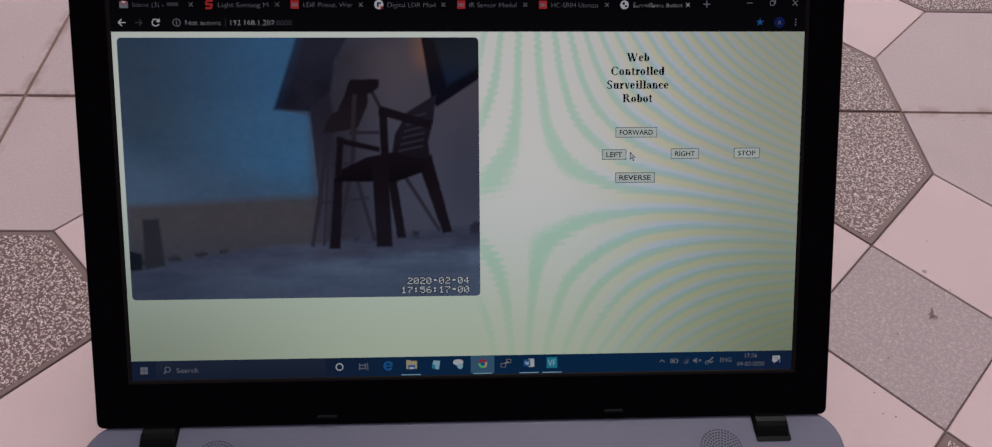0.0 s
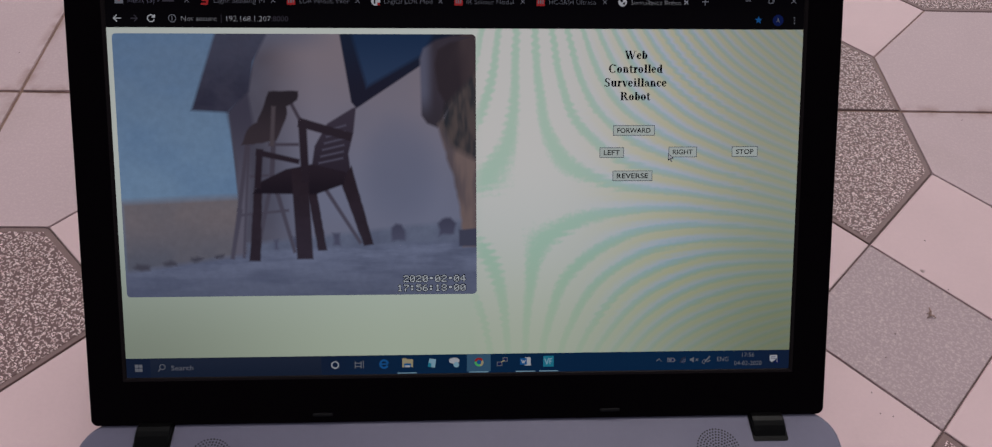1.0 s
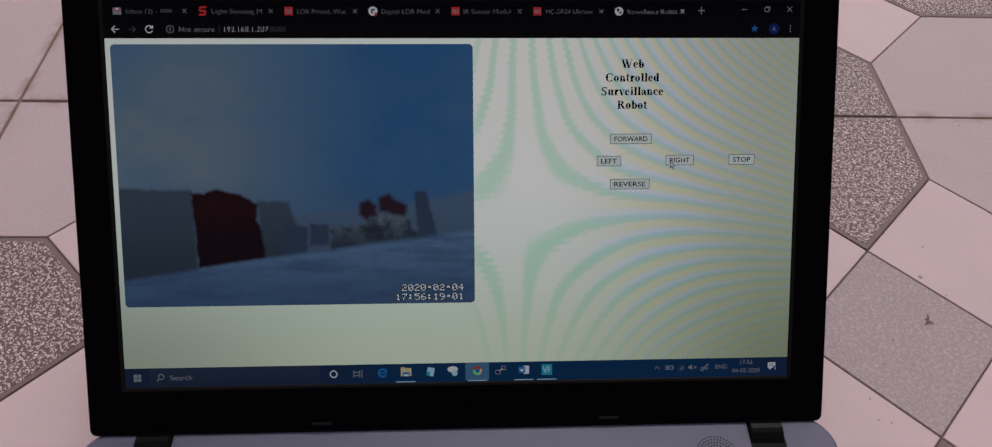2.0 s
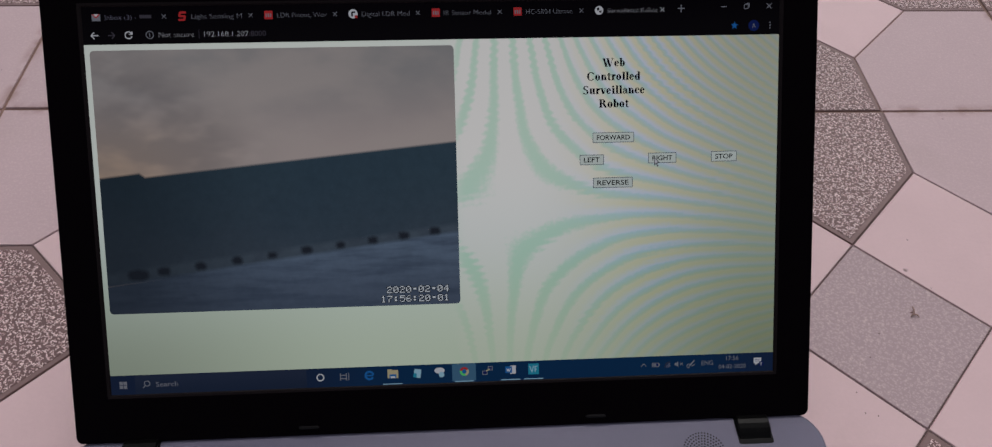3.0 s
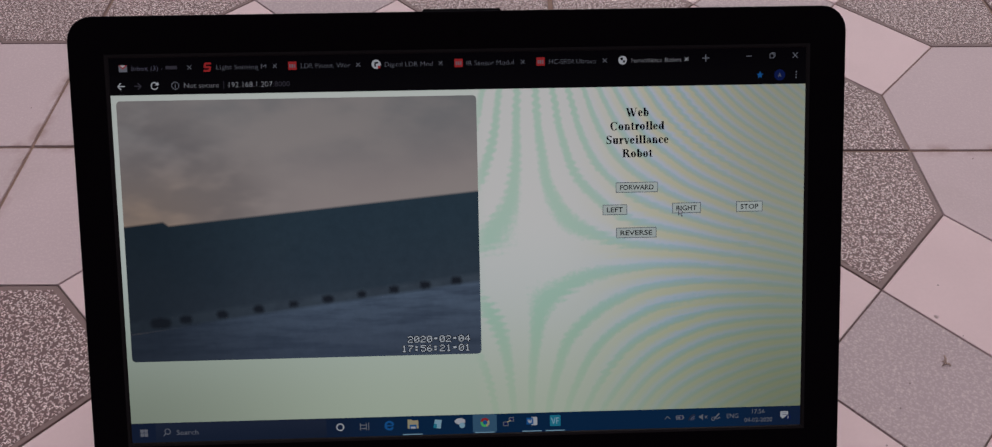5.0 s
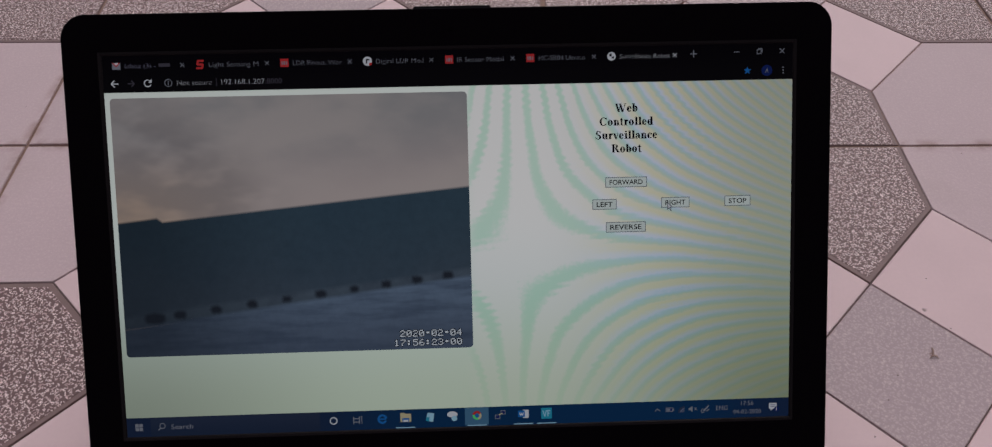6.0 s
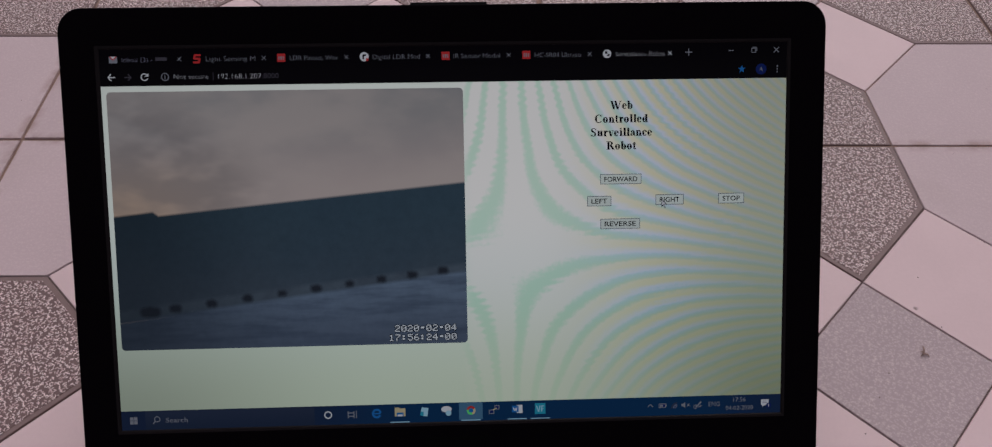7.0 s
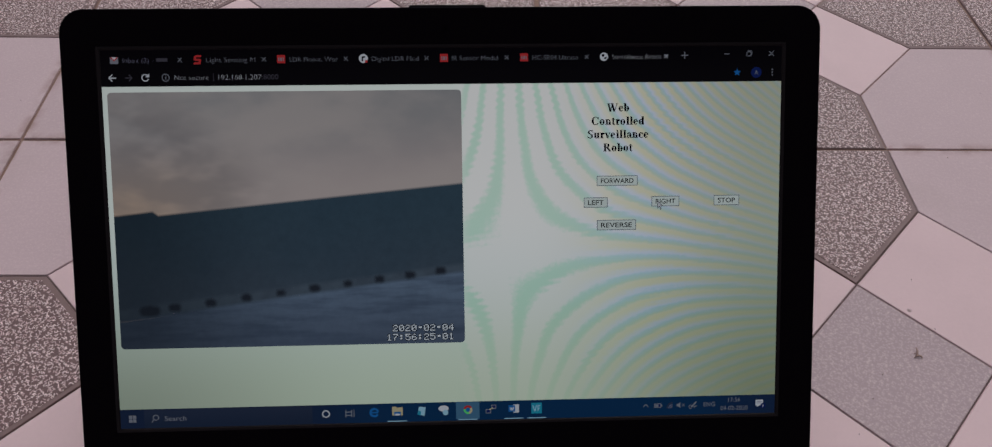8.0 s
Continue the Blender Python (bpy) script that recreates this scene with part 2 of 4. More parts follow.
def serif_letter(ch):
    """Strokes of a bold book letter, capitals 1 high, as (outline) polygons, and its width."""
    X = 0.69                                   # height of small letters
    out = []

    def bar(x0, y0, x1, y1):
        out.append([(x0, y0), (x1, y0), (x1, y1), (x0, y1)])

    def stem(x, y0, y1, w=0.25, foot=0.10, head=0.10):
        bar(x, y0, x + w, y1)
        if foot:
            bar(x - foot, y0, x + w + foot, y0 + 0.06)
        if head:
            bar(x - head, y1 - 0.06, x + (w + head if head > 0.09 else w), y1)

    def slant(xa, ya, xb, yb, w):
        out.append([(xa, ya), (xa + w, ya), (xb + w, yb), (xb, yb)])

    def bowl(cx, cy, rx, ry, a0=0, a1=360, thick=0.26, thin=0.10, n=20):
        ring = []
        for i in range(n + 1):
            t = radians(a0 + (a1 - a0) * i / n)
            k = thin + (thick - thin) * abs(math.cos(t)) ** 1.4
            ring.append(((cx + rx * math.cos(t), cy + ry * math.sin(t)), (cx + (rx - k) * math.cos(t), cy + (ry - min(k, 0.09)) * math.sin(t))))
        for (a, b), (c, d) in zip(ring, ring[1:]):
            out.append([a, c, d, b])

    def dot(cx, cy, r):
        out.append([(cx + r * math.cos(k * math.pi / 5), cy + r * math.sin(k * math.pi / 5)) for k in range(10)])

    if ch == "W":
        slant(0.06, 1, 0.36, -0.02, 0.24), slant(0.66, 1, 0.44, 0.0, 0.08), slant(0.52, 1, 0.82, -0.02, 0.24), slant(1.22, 1, 0.93, 0.0, 0.08)
        bar(-0.02, 0.955, 0.40, 1), bar(0.45, 0.955, 0.86, 1), bar(1.10, 0.955, 1.42, 1)
        return out, 1.44
    if ch == "e":
        bowl(0.32, X / 2, 0.29, X / 2 + 0.01, 20, 325), bar(0.20, X * 0.50, 0.60, X * 0.50 + 0.05), slant(0.42, X * 0.50, 0.40, X * 0.72, 0.18)
        return out, 0.65
    if ch in "co":
        bowl(0.33, X / 2, 0.31, X / 2 + 0.01, *((45, 320) if ch == "c" else (0, 360)))
        if ch == "c":
            dot(0.49, X * 0.76, 0.10)
        return out, 0.62 if ch == "c" else 0.70
    if ch in "bd":
        x = 0.08 if ch == "b" else 0.42
        stem(x, 0.0 if ch == "d" else 0.02, 1.0, 0.24, 0, 0.08)
        bowl(0.38 if ch == "b" else 0.34, X / 2, 0.30, X / 2 + 0.01)
        if ch == "d":
            bar(0.5, 0, 0.72, 0.06)
        return out, 0.74
    if ch == "C":
        bowl(0.50, 0.5, 0.47, 0.52, 38, 322, 0.25), bar(0.84, 0.66, 0.885, 1.0)
        return out, 0.97
    if ch == "S":
        bowl(0.38, 0.745, 0.31, 0.275, 25, 270, 0.20, 0.08), bowl(0.36, 0.27, 0.33, 0.29, -155, 90, 0.22, 0.10), bar(0.63, 0.70, 0.675, 1.0), bar(0.03, 0.0, 0.075, 0.33)
        slant(0.16, 0.66, 0.45, 0.36, 0.16)
        return out, 0.76
    if ch == "R":
        stem(0.14, 0, 1, 0.24, 0.12, 0.12), bowl(0.44, 0.755, 0.36, 0.245, -90, 90, 0.24), bar(0.3, 0.955, 0.46, 1), bar(0.3, 0.51, 0.5, 0.56)
        slant(0.40, 0.53, 0.74, 0.0, 0.26), bar(0.74, 0, 1.06, 0.06)
        return out, 1.04
    if ch in "nu":
        stem(0.10, 0 if ch == "n" else 0.08, X, 0.24, 0.09 if ch == "n" else 0, 0.08), stem(0.44, 0, X if ch == "u" else X * 0.6, 0.24, 0.09 if ch == "n" else 0, 0.08 if ch == "u" else 0)
        bowl(0.41, X * 0.66, 0.23, X * 0.34, 0, 130, 0.2, 0.1) if ch == "n" else bowl(0.33, X * 0.32, 0.23, X * 0.33, 180, 300, 0.2, 0.1)
        if ch == "u":
            bar(0.6, 0, 0.73, 0.06)
        return out, 0.78
    if ch == "r":
        stem(0.10, 0, X, 0.24, 0.09, 0.08), slant(0.26, X * 0.62, 0.36, X, 0.12), dot(0.46, X * 0.84, 0.11)
        return out, 0.58
    if ch in "li":
        stem(0.12, 0, 1 if ch == "l" else X, 0.24, 0.09, 0.08)
        if ch == "i":
            dot(0.22, 0.89, 0.12)
        return out, 0.44
    if ch == "t":
        bar(0.12, 0.08, 0.31, 0.88), bar(0.0, X - 0.06, 0.46, X), bowl(0.32, 0.12, 0.20, 0.13, 180, 330, 0.19, 0.09), slant(0.04, X - 0.03, 0.22, 0.88, 0.08)
        return out, 0.49
    if ch == "v":
        slant(0.06, X, 0.27, -0.02, 0.21), slant(0.56, X, 0.37, 0, 0.07), bar(-0.02, X - 0.06, 0.33, X), bar(0.46, X - 0.06, 0.70, X)
        return out, 0.69
    stem(0.36, 0.06, X * 0.75, 0.24, 0, 0), bowl(0.33, X * 0.70, 0.23, X * 0.30, 0, 165, 0.2, 0.07), bowl(0.26, 0.19, 0.22, 0.20, 60, 300, 0.19, 0.07), dot(0.18, X * 0.74, 0.09), bar(0.5, 0, 0.66, 0.06)
    return out, 0.68                           # the letter a


def serif_word(name, words, u0, u1, v, cap, material, parent, z):
    """A line of bold serif letters from u0 to u1, its capitals cap units high about the height v."""
    letters = [serif_letter(ch) for ch in words]
    k = (u1 - u0) / sum(w for _, w in letters)
    bm = bmesh.new()
    u, count = u0, 0
    for polys, w in letters:
        for pts in polys:
            q = uv([(u + x * k, v + cap / 2 - y * cap) for x, y in pts])
            bm.faces.new([bm.verts.new(p) for p in at_z(q, z + 0.0006 * MM * (count % 40))])
            count += 1
        u += w * k
    return part(name, bm, material, parent)


def lettering(name, words, u0, u1, v, cap, material, parent, z, bold=0.0, m=None, label=""):
    """Flat lettering from u0 to u1, centred on the height v, capitals cap units high."""
    curve = bpy.data.curves.new(name, "FONT")
    curve.body = words
    curve.offset = bold
    curve.resolution_u = 3
    temp = bpy.data.objects.new(name, curve)
    scene.collection.objects.link(temp)
    mesh = bpy.data.meshes.new_from_object(temp.evaluated_get(bpy.context.evaluated_depsgraph_get()))
    bpy.data.objects.remove(temp)
    mesh.materials.clear()
    xs = [q.co.x for q in mesh.vertices]
    lo, hi = min(xs), max(xs)
    sx, sy = (u1 - u0) * U / (hi - lo), cap * U / 0.69
    for q in mesh.vertices:
        q.co = ((q.co.x - lo) * sx + u0 * U, q.co.y * sy - (v + cap / 2) * U, z)
    ob = link(name, mesh, material, parent, label)
    if m is not None:
        ob.matrix_basis = m
    return ob


# ---- floor: patterned cement tiles on one wide ground ----
S = 0.06655                # sixth of a tile
WIDER = 0.14               # the tiles are a little wider than their pattern
TURN = -1.298
CORNER_AT = Vector((0.34051, 0.26655))


def make_ground():
    bm = bmesh.new()
    bmesh.ops.create_grid(bm, x_segments=8, y_segments=8, size=300.0)
    n = Nodes("cement_ground")
    c, p = tile_tone(n, (0.44, 0.36, 0.35), 0.2)
    mesh = bpy.data.meshes.new("ground")
    bm.to_mesh(mesh)
    bm.free()
    ob = link("ground", mesh, n.base(dirty(n, c, p), 0.7), None)
    ob.location.z = -0.014
    return tagged(ob, "pinkish cement terrace ground under the patterned tiles", "ground", kind="structure")


def make_floor():
    bm = bmesh.new()
    loft(bm, [at_z(round_rect(-3.35, -3.2, 3.55, 3.7, 0.01, 2), z) for z in (-0.0139, -0.0013)])
    ob = part("floor", bm, GROUT, None)
    return tagged(ob, "terrace floor of pink, grey and pebbled cement tiles with rusty joints", "floor", kind="structure")


def inset(pts, dist):
    """Moves each edge of a counter-clockwise polygon inwards by its own distance."""
    n = len(pts)
    lines = []
    for i in range(n):
        a, b = Vector(pts[i]), Vector(pts[(i + 1) % n])
        d = (b - a).normalized()
        lines.append((a + Vector((-d.y, d.x)) * dist[i], d))
    out = []
    for i in range(n):
        (p, d), (q, e) = lines[i - 1], lines[i]
        k = d.x * e.y - d.y * e.x
        t = ((q.x - p.x) * e.y - (q.y - p.y) * e.x) / k
        out.append(tuple(p + d * t))
    return out


def piece_mesh(name, cells, rim):
    """One inlay of a tile: chamfered edges; the pebbled ones have a plain rim."""
    pts = [(x * S, y * S) for x, y in cells]
    n = len(pts)
    edge = []
    for i in range(n):
        a, b = cells[i], cells[(i + 1) % n]
        edge.append(any(a[k] == b[k] == lim for k, lim in ((0, 0), (0, 6 + WIDER), (1, 0), (1, -6))))
    gap = [0.0013 if e else 0.0005 for e in edge]
    bm = bmesh.new()
    outer = inset(pts, gap)
    top = inset(pts, [g + 0.0004 for g in gap])
    rings = [at_z(outer, -0.005), at_z(outer, -0.0006), at_z(top, 0.0)]
    if rim:
        loft(bm, rings, caps=(True, False))
        field = inset(pts, [g + (0.0008 if e else 0.0034) for g, e in zip(gap, edge)])
        high = inset(pts, [g + (0.0010 if e else 0.0037) for g, e in zip(gap, edge)])
        loft(bm, [at_z(top, 0.0), at_z(field, 0.0)], caps=(False, False))
        loft(bm, [at_z(field, 0.0), at_z(high, 0.0003)], caps=(False, True), mat=1)
    else:
        loft(bm, rings)
    bmesh.ops.remove_doubles(bm, verts=bm.verts, dist=1e-6)
    bmesh.ops.recalc_face_normals(bm, faces=bm.faces)
    mesh = bpy.data.meshes.new(name)
    bm.to_mesh(mesh)
    bm.free()
    return mesh


def ccw(p):
    area = sum(a[0] * b[1] - b[0] * a[1] for a, b in zip(p, p[1:] + p[:1]))
    return p if area > 0 else p[::-1]


def quarter(p, k):
    """A shape of the tile's pattern turned by k quarters about the tile's middle."""
    q = [(x - 3, y + 3) for x, y in p]
    for _ in range(k):
        q = [(-y, x) for x, y in q]
    return ccw([(x + 3, y - 3) for x, y in q])


def make_tiles(floor):
    shapes = []
    for k in range(4):
        shapes.append(("corner_inlay", quarter([(4, 0), (4, -1), (5, -2), (6, -2), (6, 0)], k), [CORNER], False))
        shapes.append(("pebble_inlay", quarter([(2, 0), (2, -1), (3, -2), (4, -1), (4, 0)], k), [RIM, PEBBLE], True))
        shapes.append(("square_inlay", quarter([(4, -1), (3, -2), (4, -3), (5, -2)], k), [PINK], False))
    shapes = [(name, [(6 + WIDER, y) if x == 6 else (x, y) for x, y in cells], mats, rim) for name, cells, mats, rim in shapes]
    shapes.append(("centre_inlay", quarter([(3, -2), (4, -3), (3, -4), (2, -3)], 0), [GREY], False))
    meshes = []
    for name, cells, mats, rim in shapes:
        mesh = piece_mesh(name, cells, rim)
        for m in mats:
            mesh.materials.append(m)
        meshes.append((name, mesh))
    slab = bmesh.new()
    loft(slab, [at_z(round_rect(0.0014, -6 * S + 0.0014, (6 + WIDER) * S - 0.0014, -0.0014, 0.001, 1), z) for z in (-0.0135, -0.0011)])
    slab_mesh = bpy.data.meshes.new("tile")
    slab.to_mesh(slab_mesh)
    slab.free()
    slab_mesh.materials.append(GROOVE)
    turn = Matrix.Rotation(radians(TURN), 4, "Z")
    for i in range(-2, 2):
        sx, sy = (-0.17 + WIDER * (i + 1), 0.115) if i < 0 else (WIDER * i, 0.0)
        for j in range(-1, 3):
            o = turn @ Vector(((-4 + 6 * i + sx) * S, (6 * j + sy) * S, 0))
            tile = new("tile", slab_mesh)
            tile.parent = floor
            lift = random.uniform(-0.0005, 0.0004)
            tile.matrix_basis = Matrix.Translation((CORNER_AT.x + o.x, CORNER_AT.y + o.y, lift)) @ turn
            for name, mesh in meshes:
                new(name, mesh).parent = tile
    verts, faces, which = [], [], []
    mats = [GROOVE, CORNER, RIM, PEBBLE, PINK, GREY]
    sources = [slab_mesh] + [m for _, m in meshes]
    for i in range(-8, 8):
        sx, sy = (-0.17 + WIDER * (i + 1), 0.115) if i < 0 else (WIDER * i, 0.0)
        for j in range(-7, 9):
            if -2 <= i < 2 and -1 <= j < 3:
                continue
            o = turn @ Vector(((-4 + 6 * i + sx) * S, (6 * j + sy) * S, 0))
            place = Matrix.Translation((CORNER_AT.x + o.x, CORNER_AT.y + o.y, random.uniform(-0.0005, 0.0004))) @ turn
            for mesh in sources:
                first = len(verts)
                verts += [tuple(place @ v.co) for v in mesh.vertices]
                for f in mesh.polygons:
                    faces.append([first + k for k in f.vertices])
                    which.append(mats.index(mesh.materials[f.material_index]))
    far = bpy.data.meshes.new("far_tiles")
    far.from_pydata(verts, [], faces)
    for m in mats:
        far.materials.append(m)
    far.polygons.foreach_set("material_index", which)
    ob = new("far_tiles", far)
    ob.parent = floor
    tagged(ob, "more patterned cement tiles of the terrace", kind="stuff")


# ---- laptop ----
def make_base(laptop):
    bm = bmesh.new()
    x0, x1, y0, y1 = -0.1962, 0.1986, -0.262, 0.0042
    r = round_rect(x0, y0, x1, y1, 0.019, 8)

    def inner(d):
        return round_rect(x0 + d, y0 + d, x1 - d, y1 - d, 0.019 - d, 8)

    loft(bm, [at_z(inner(0.006), 0.0022), at_z(inner(0.001), 0.006), at_z(r, 0.011), at_z(r, 0.0195), at_z(inner(0.0007), 0.0213), at_z(inner(0.002), HINGE)])
    base = part("base", bm, DECK, laptop, "lavender-grey keyboard base")
    for x in (-0.15, 0.15):
        for y in (-0.235, -0.03):
            bm = bmesh.new()
            loft(bm, [at_z(round_rect(x - 0.012, y - 0.005, x + 0.012, y + 0.005, 0.004, 4), z) for z in (0.0, 0.003)])
            part("rubber_foot", bm, RUBBER, laptop)
    for x, cy in ((0.1327, -0.0183), (-0.1282, -0.0188)):
        bm = bmesh.new()
        # Near-black discs on the deck's face stand for the shade inside holes.
        for ring in range(0, 8):
            count = 1 if ring == 0 else ring * 6
            for k in range(count):
                a = 2 * math.pi * (k + 0.3 * ring) / count
                cx, cyy, rr = x + ring * 0.00155 * math.cos(a), cy + ring * 0.00155 * math.sin(a), 0.00052
                hole = [(cx + rr * math.cos(t * math.pi / 3), cyy + rr * math.sin(t * math.pi / 3)) for t in range(6)]
                loft(bm, [at_z(hole, HINGE - 0.0006), at_z(hole, HINGE + 0.00004)])
        tagged(part("speaker_grille", bm, HOLE_SHADE, laptop, "round speaker grille, its shaded holes shown as small near-black discs"), kind="stuff")
    return base


def make_hinges(laptop):
    for x0, x1 in ((0.1521, 0.1707), (-0.1678, -0.1490)):
        bm = bmesh.new()
        loft(bm, [at_z(round_rect(x0, -0.0146, x1, 0.0052, 0.0012, 3), z) for z in (0.012, HINGE + 0.0003)])
        hinge = part("hinge", bm, BLACK_GLOSS, laptop, "black plastic lid hinge")
        bm = bmesh.new()
        n = 20
        rings = []
        for x, k in ((x0 + 0.0006, 0.9), (x0 + 0.0012, 1.0), (x1 - 0.0012, 1.0), (x1 - 0.0006, 0.9)):
            rings.append([(x, -0.0046 + 0.0086 * k * math.cos(2 * math.pi * i / n), 0.0192 + 0.0062 * k * math.sin(2 * math.pi * i / n)) for i in range(n)])
        loft(bm, rings)
        part("barrel", bm, BLACK_GLOSS, hinge)


LID = (-76, -80, 1444, 868)


def lid_ring(d, z, r=48):
    u0, v0, u1, v1 = LID
    return at_z(round_rect((u0 + d) * U, (-v1 + d) * U, (u1 - d) * U, (-v0 - d) * U, max(2, r - d) * U, 8, 14 * U - min(d, 10) * U), z)


def panel_ring(d, z):
    return at_z(round_rect(-d * U, (-768 - d) * U, (1366 + d) * U, d * U, 1.2 * U, 8), z)


def make_lid(laptop):
    bm = bmesh.new()
    loft(bm, [lid_ring(10, -7.6 * MM), lid_ring(3, -7.0 * MM), lid_ring(0, -5.6 * MM), lid_ring(0, -1.8 * MM), lid_ring(5, -1.7 * MM)])
    lid = part("lid", bm, BLACK, laptop, "black plastic lid shell", PANEL)
    bm = bmesh.new()
    loft(bm, [lid_ring(0, -1.75 * MM), lid_ring(0, 0.4 * MM), lid_ring(1.2, 0.85 * MM), lid_ring(4, 1.0 * MM), panel_ring(7, 1.0 * MM), panel_ring(7, -0.06 * MM), lid_ring(5, -0.06 * MM), lid_ring(5, -1.75 * MM)], loop=True)
    part("bezel", bm, BLACK, lid, "wide black display bezel")
    # Bezel's inner slope, coloured lighter to stand for a reflected line under the taskbar.
    bm = bmesh.new()
    loft(bm, [panel_ring(6.8, -0.05 * MM), panel_ring(6.8, 0.98 * MM), panel_ring(2, 0.7 * MM), panel_ring(0, 0.08 * MM), panel_ring(0, -0.05 * MM)], loop=True)
    part("gasket", bm, CHAMFER, lid, "thin dark inner bezel lip, toned lighter for a reflected line")
    bm = bmesh.new()
    u0, u1 = 608, 764
    loft(bm, [at_z([(a * U, 86.5 * U if k else 79 * U) for a, k in ((u0, 0), (u1, 0), (u1 - 3, 1), (u0 + 3, 1))], z) for z in (-6.5 * MM, -2.5 * MM)])
    part("lid_lip", bm, RUBBER, lid)
    bm = bmesh.new()
    loft(bm, [at_z([(x * U, -y * U) for x, y in disc_units(683, -38, r, 20)], z) for r, z in ((8, 0.99 * MM), (8, 1.02 * MM), (6, 1.02 * MM), (5, 1.0 * MM))])
    part("webcam", bm, BLACK, lid, "small round webcam lens")
    for u in (393, 988):
        bm = bmesh.new()
        q = uv(round_rect(u - 21, 847, u + 21, 854, 3.4, 4))
        q2 = uv(round_rect(u - 19, 849, u + 19, 852, 1.4, 4))
        loft(bm, [at_z(q, 0.9 * MM), at_z(q, 1.5 * MM), at_z(q2, 1.9 * MM)])
        part("bumper", bm, RUBBER, lid, "small rubber bumper")
    bm = bmesh.new()
    for v in (800, 811, 822):
        plate(bm, box_units(617, v, 757, v + 5), 1.03 * MM)
    part("logo", bm, LOGO, lid, "dull bars of a maker's mark")
    return lid


# ---- what the display shows ----
def units(n):
    """Display units across and down at a point of the panel."""
    sep = n.add("ShaderNodeSeparateXYZ", Vector=n.local_place())
    return n.math("DIVIDE", sep.outputs[0], U), n.math("DIVIDE", sep.outputs[1], -U)


PAGE = (158, 170, 165)


def page_colour(n):
    u, v = units(n)
    x = n.math("DIVIDE", n.math("SUBTRACT", u, 800.0), 400.0)
    y = n.math("DIVIDE", n.math("SUBTRACT", 410.0, v), 330.0)
    # Fall-off towards bottom and sides, as from viewing angle, painted into the emission.
    far = n.math("ADD", n.math("MULTIPLY", n.math("MULTIPLY", x, x), 0.30), n.math("MULTIPLY", n.math("MULTIPLY", y, y), 0.45))
    low = n.math("ADD", n.math("MULTIPLY", n.step(v, 330.0, 760.0), n.math("ADD", 0.20, n.math("MULTIPLY", n.step(u, 560.0, 0.0), 0.26))), n.math("MULTIPLY", n.step(u, 820.0, 1366.0), 0.42))
    glow = n.math("SUBTRACT", n.math("SUBTRACT", 1.08, low), n.math("MULTIPLY", far, 0.08))
    # Moire fringes, painted into the page's emission as fixed colour waves.
    wobble = n.math("MULTIPLY", n.noise(n.local_place(), 11.0, 2.0), 6.0)
    teeth = n.math("MULTIPLY", n.math("SINE", n.math("ADD", n.math("MULTIPLY", v, 0.42), n.math("MULTIPLY", u, 0.05))), n.math("MULTIPLY", n.step(n.noise(n.local_place(), 30.0, 1.0), 0.45, 0.7), 0.4))
    jag = n.math("ADD", n.math("MULTIPLY", n.noise(n.local_place(), 420.0, 1.0), 1.0), teeth)
    bend = n.math("MULTIPLY", n.math("MULTIPLY", x, n.math("MULTIPLY", x, x)), 5.0)
    phase = n.math("ADD", n.math("ADD", n.math("MULTIPLY", n.math("MULTIPLY", x, y), 74.0), bend), n.math("ADD", wobble, jag))
    low_fade = n.step(n.math("SUBTRACT", v, n.math("MULTIPLY", x, 60.0)), 760.0, 470.0)
    strength = n.math("MULTIPLY", n.step(u, 690.0, 730.0), n.math("ADD", 0.22, n.math("MULTIPLY", low_fade, 0.78)))
    strength = n.math("MULTIPLY", strength, n.math("SUBTRACT", 1.0, n.math("MULTIPLY", n.step(u, 1080.0, 1366.0), 0.5)))
    warm = n.step(u, 880.0, 1120.0)
    line = n.math("SUBTRACT", n.step(n.math("SINE", phase), 1.0, -0.1), 0.68)
    second = n.math("SINE", n.math("ADD", phase, 2.2))
    waves = (n.math("ADD", n.math("MULTIPLY", line, n.math("SUBTRACT", 0.37, n.math("MULTIPLY", warm, 0.14))), n.math("MULTIPLY", n.math("MULTIPLY", second, warm), 0.08)),
             n.math("MULTIPLY", line, 0.06),
             n.math("SUBTRACT", n.math("MULTIPLY", line, 0.20), n.math("MULTIPLY", n.math("MULTIPLY", second, warm), 0.27)))
    c = n.tree.nodes.new("ShaderNodeCombineColor")
    for i, level in enumerate(lin(PAGE[0], PAGE[1], PAGE[2])):
        k = n.math("ADD", 1.0, n.math("MULTIPLY", waves[i], strength))
        if i == 0:
            k = n.math("ADD", k, n.math("MULTIPLY", n.step(v, 560.0, 260.0), 0.09))
        if i == 2:
            k = n.math("SUBTRACT", k, n.math("MULTIPLY", n.step(u, 1080.0, 1366.0), 0.12))
            k = n.math("SUBTRACT", k, n.math("MULTIPLY", n.step(v, 420.0, 740.0), 0.15))
        n.put(c.inputs[i], n.math("MULTIPLY", n.math("MULTIPLY", k, glow), level))
    return c.outputs[0]


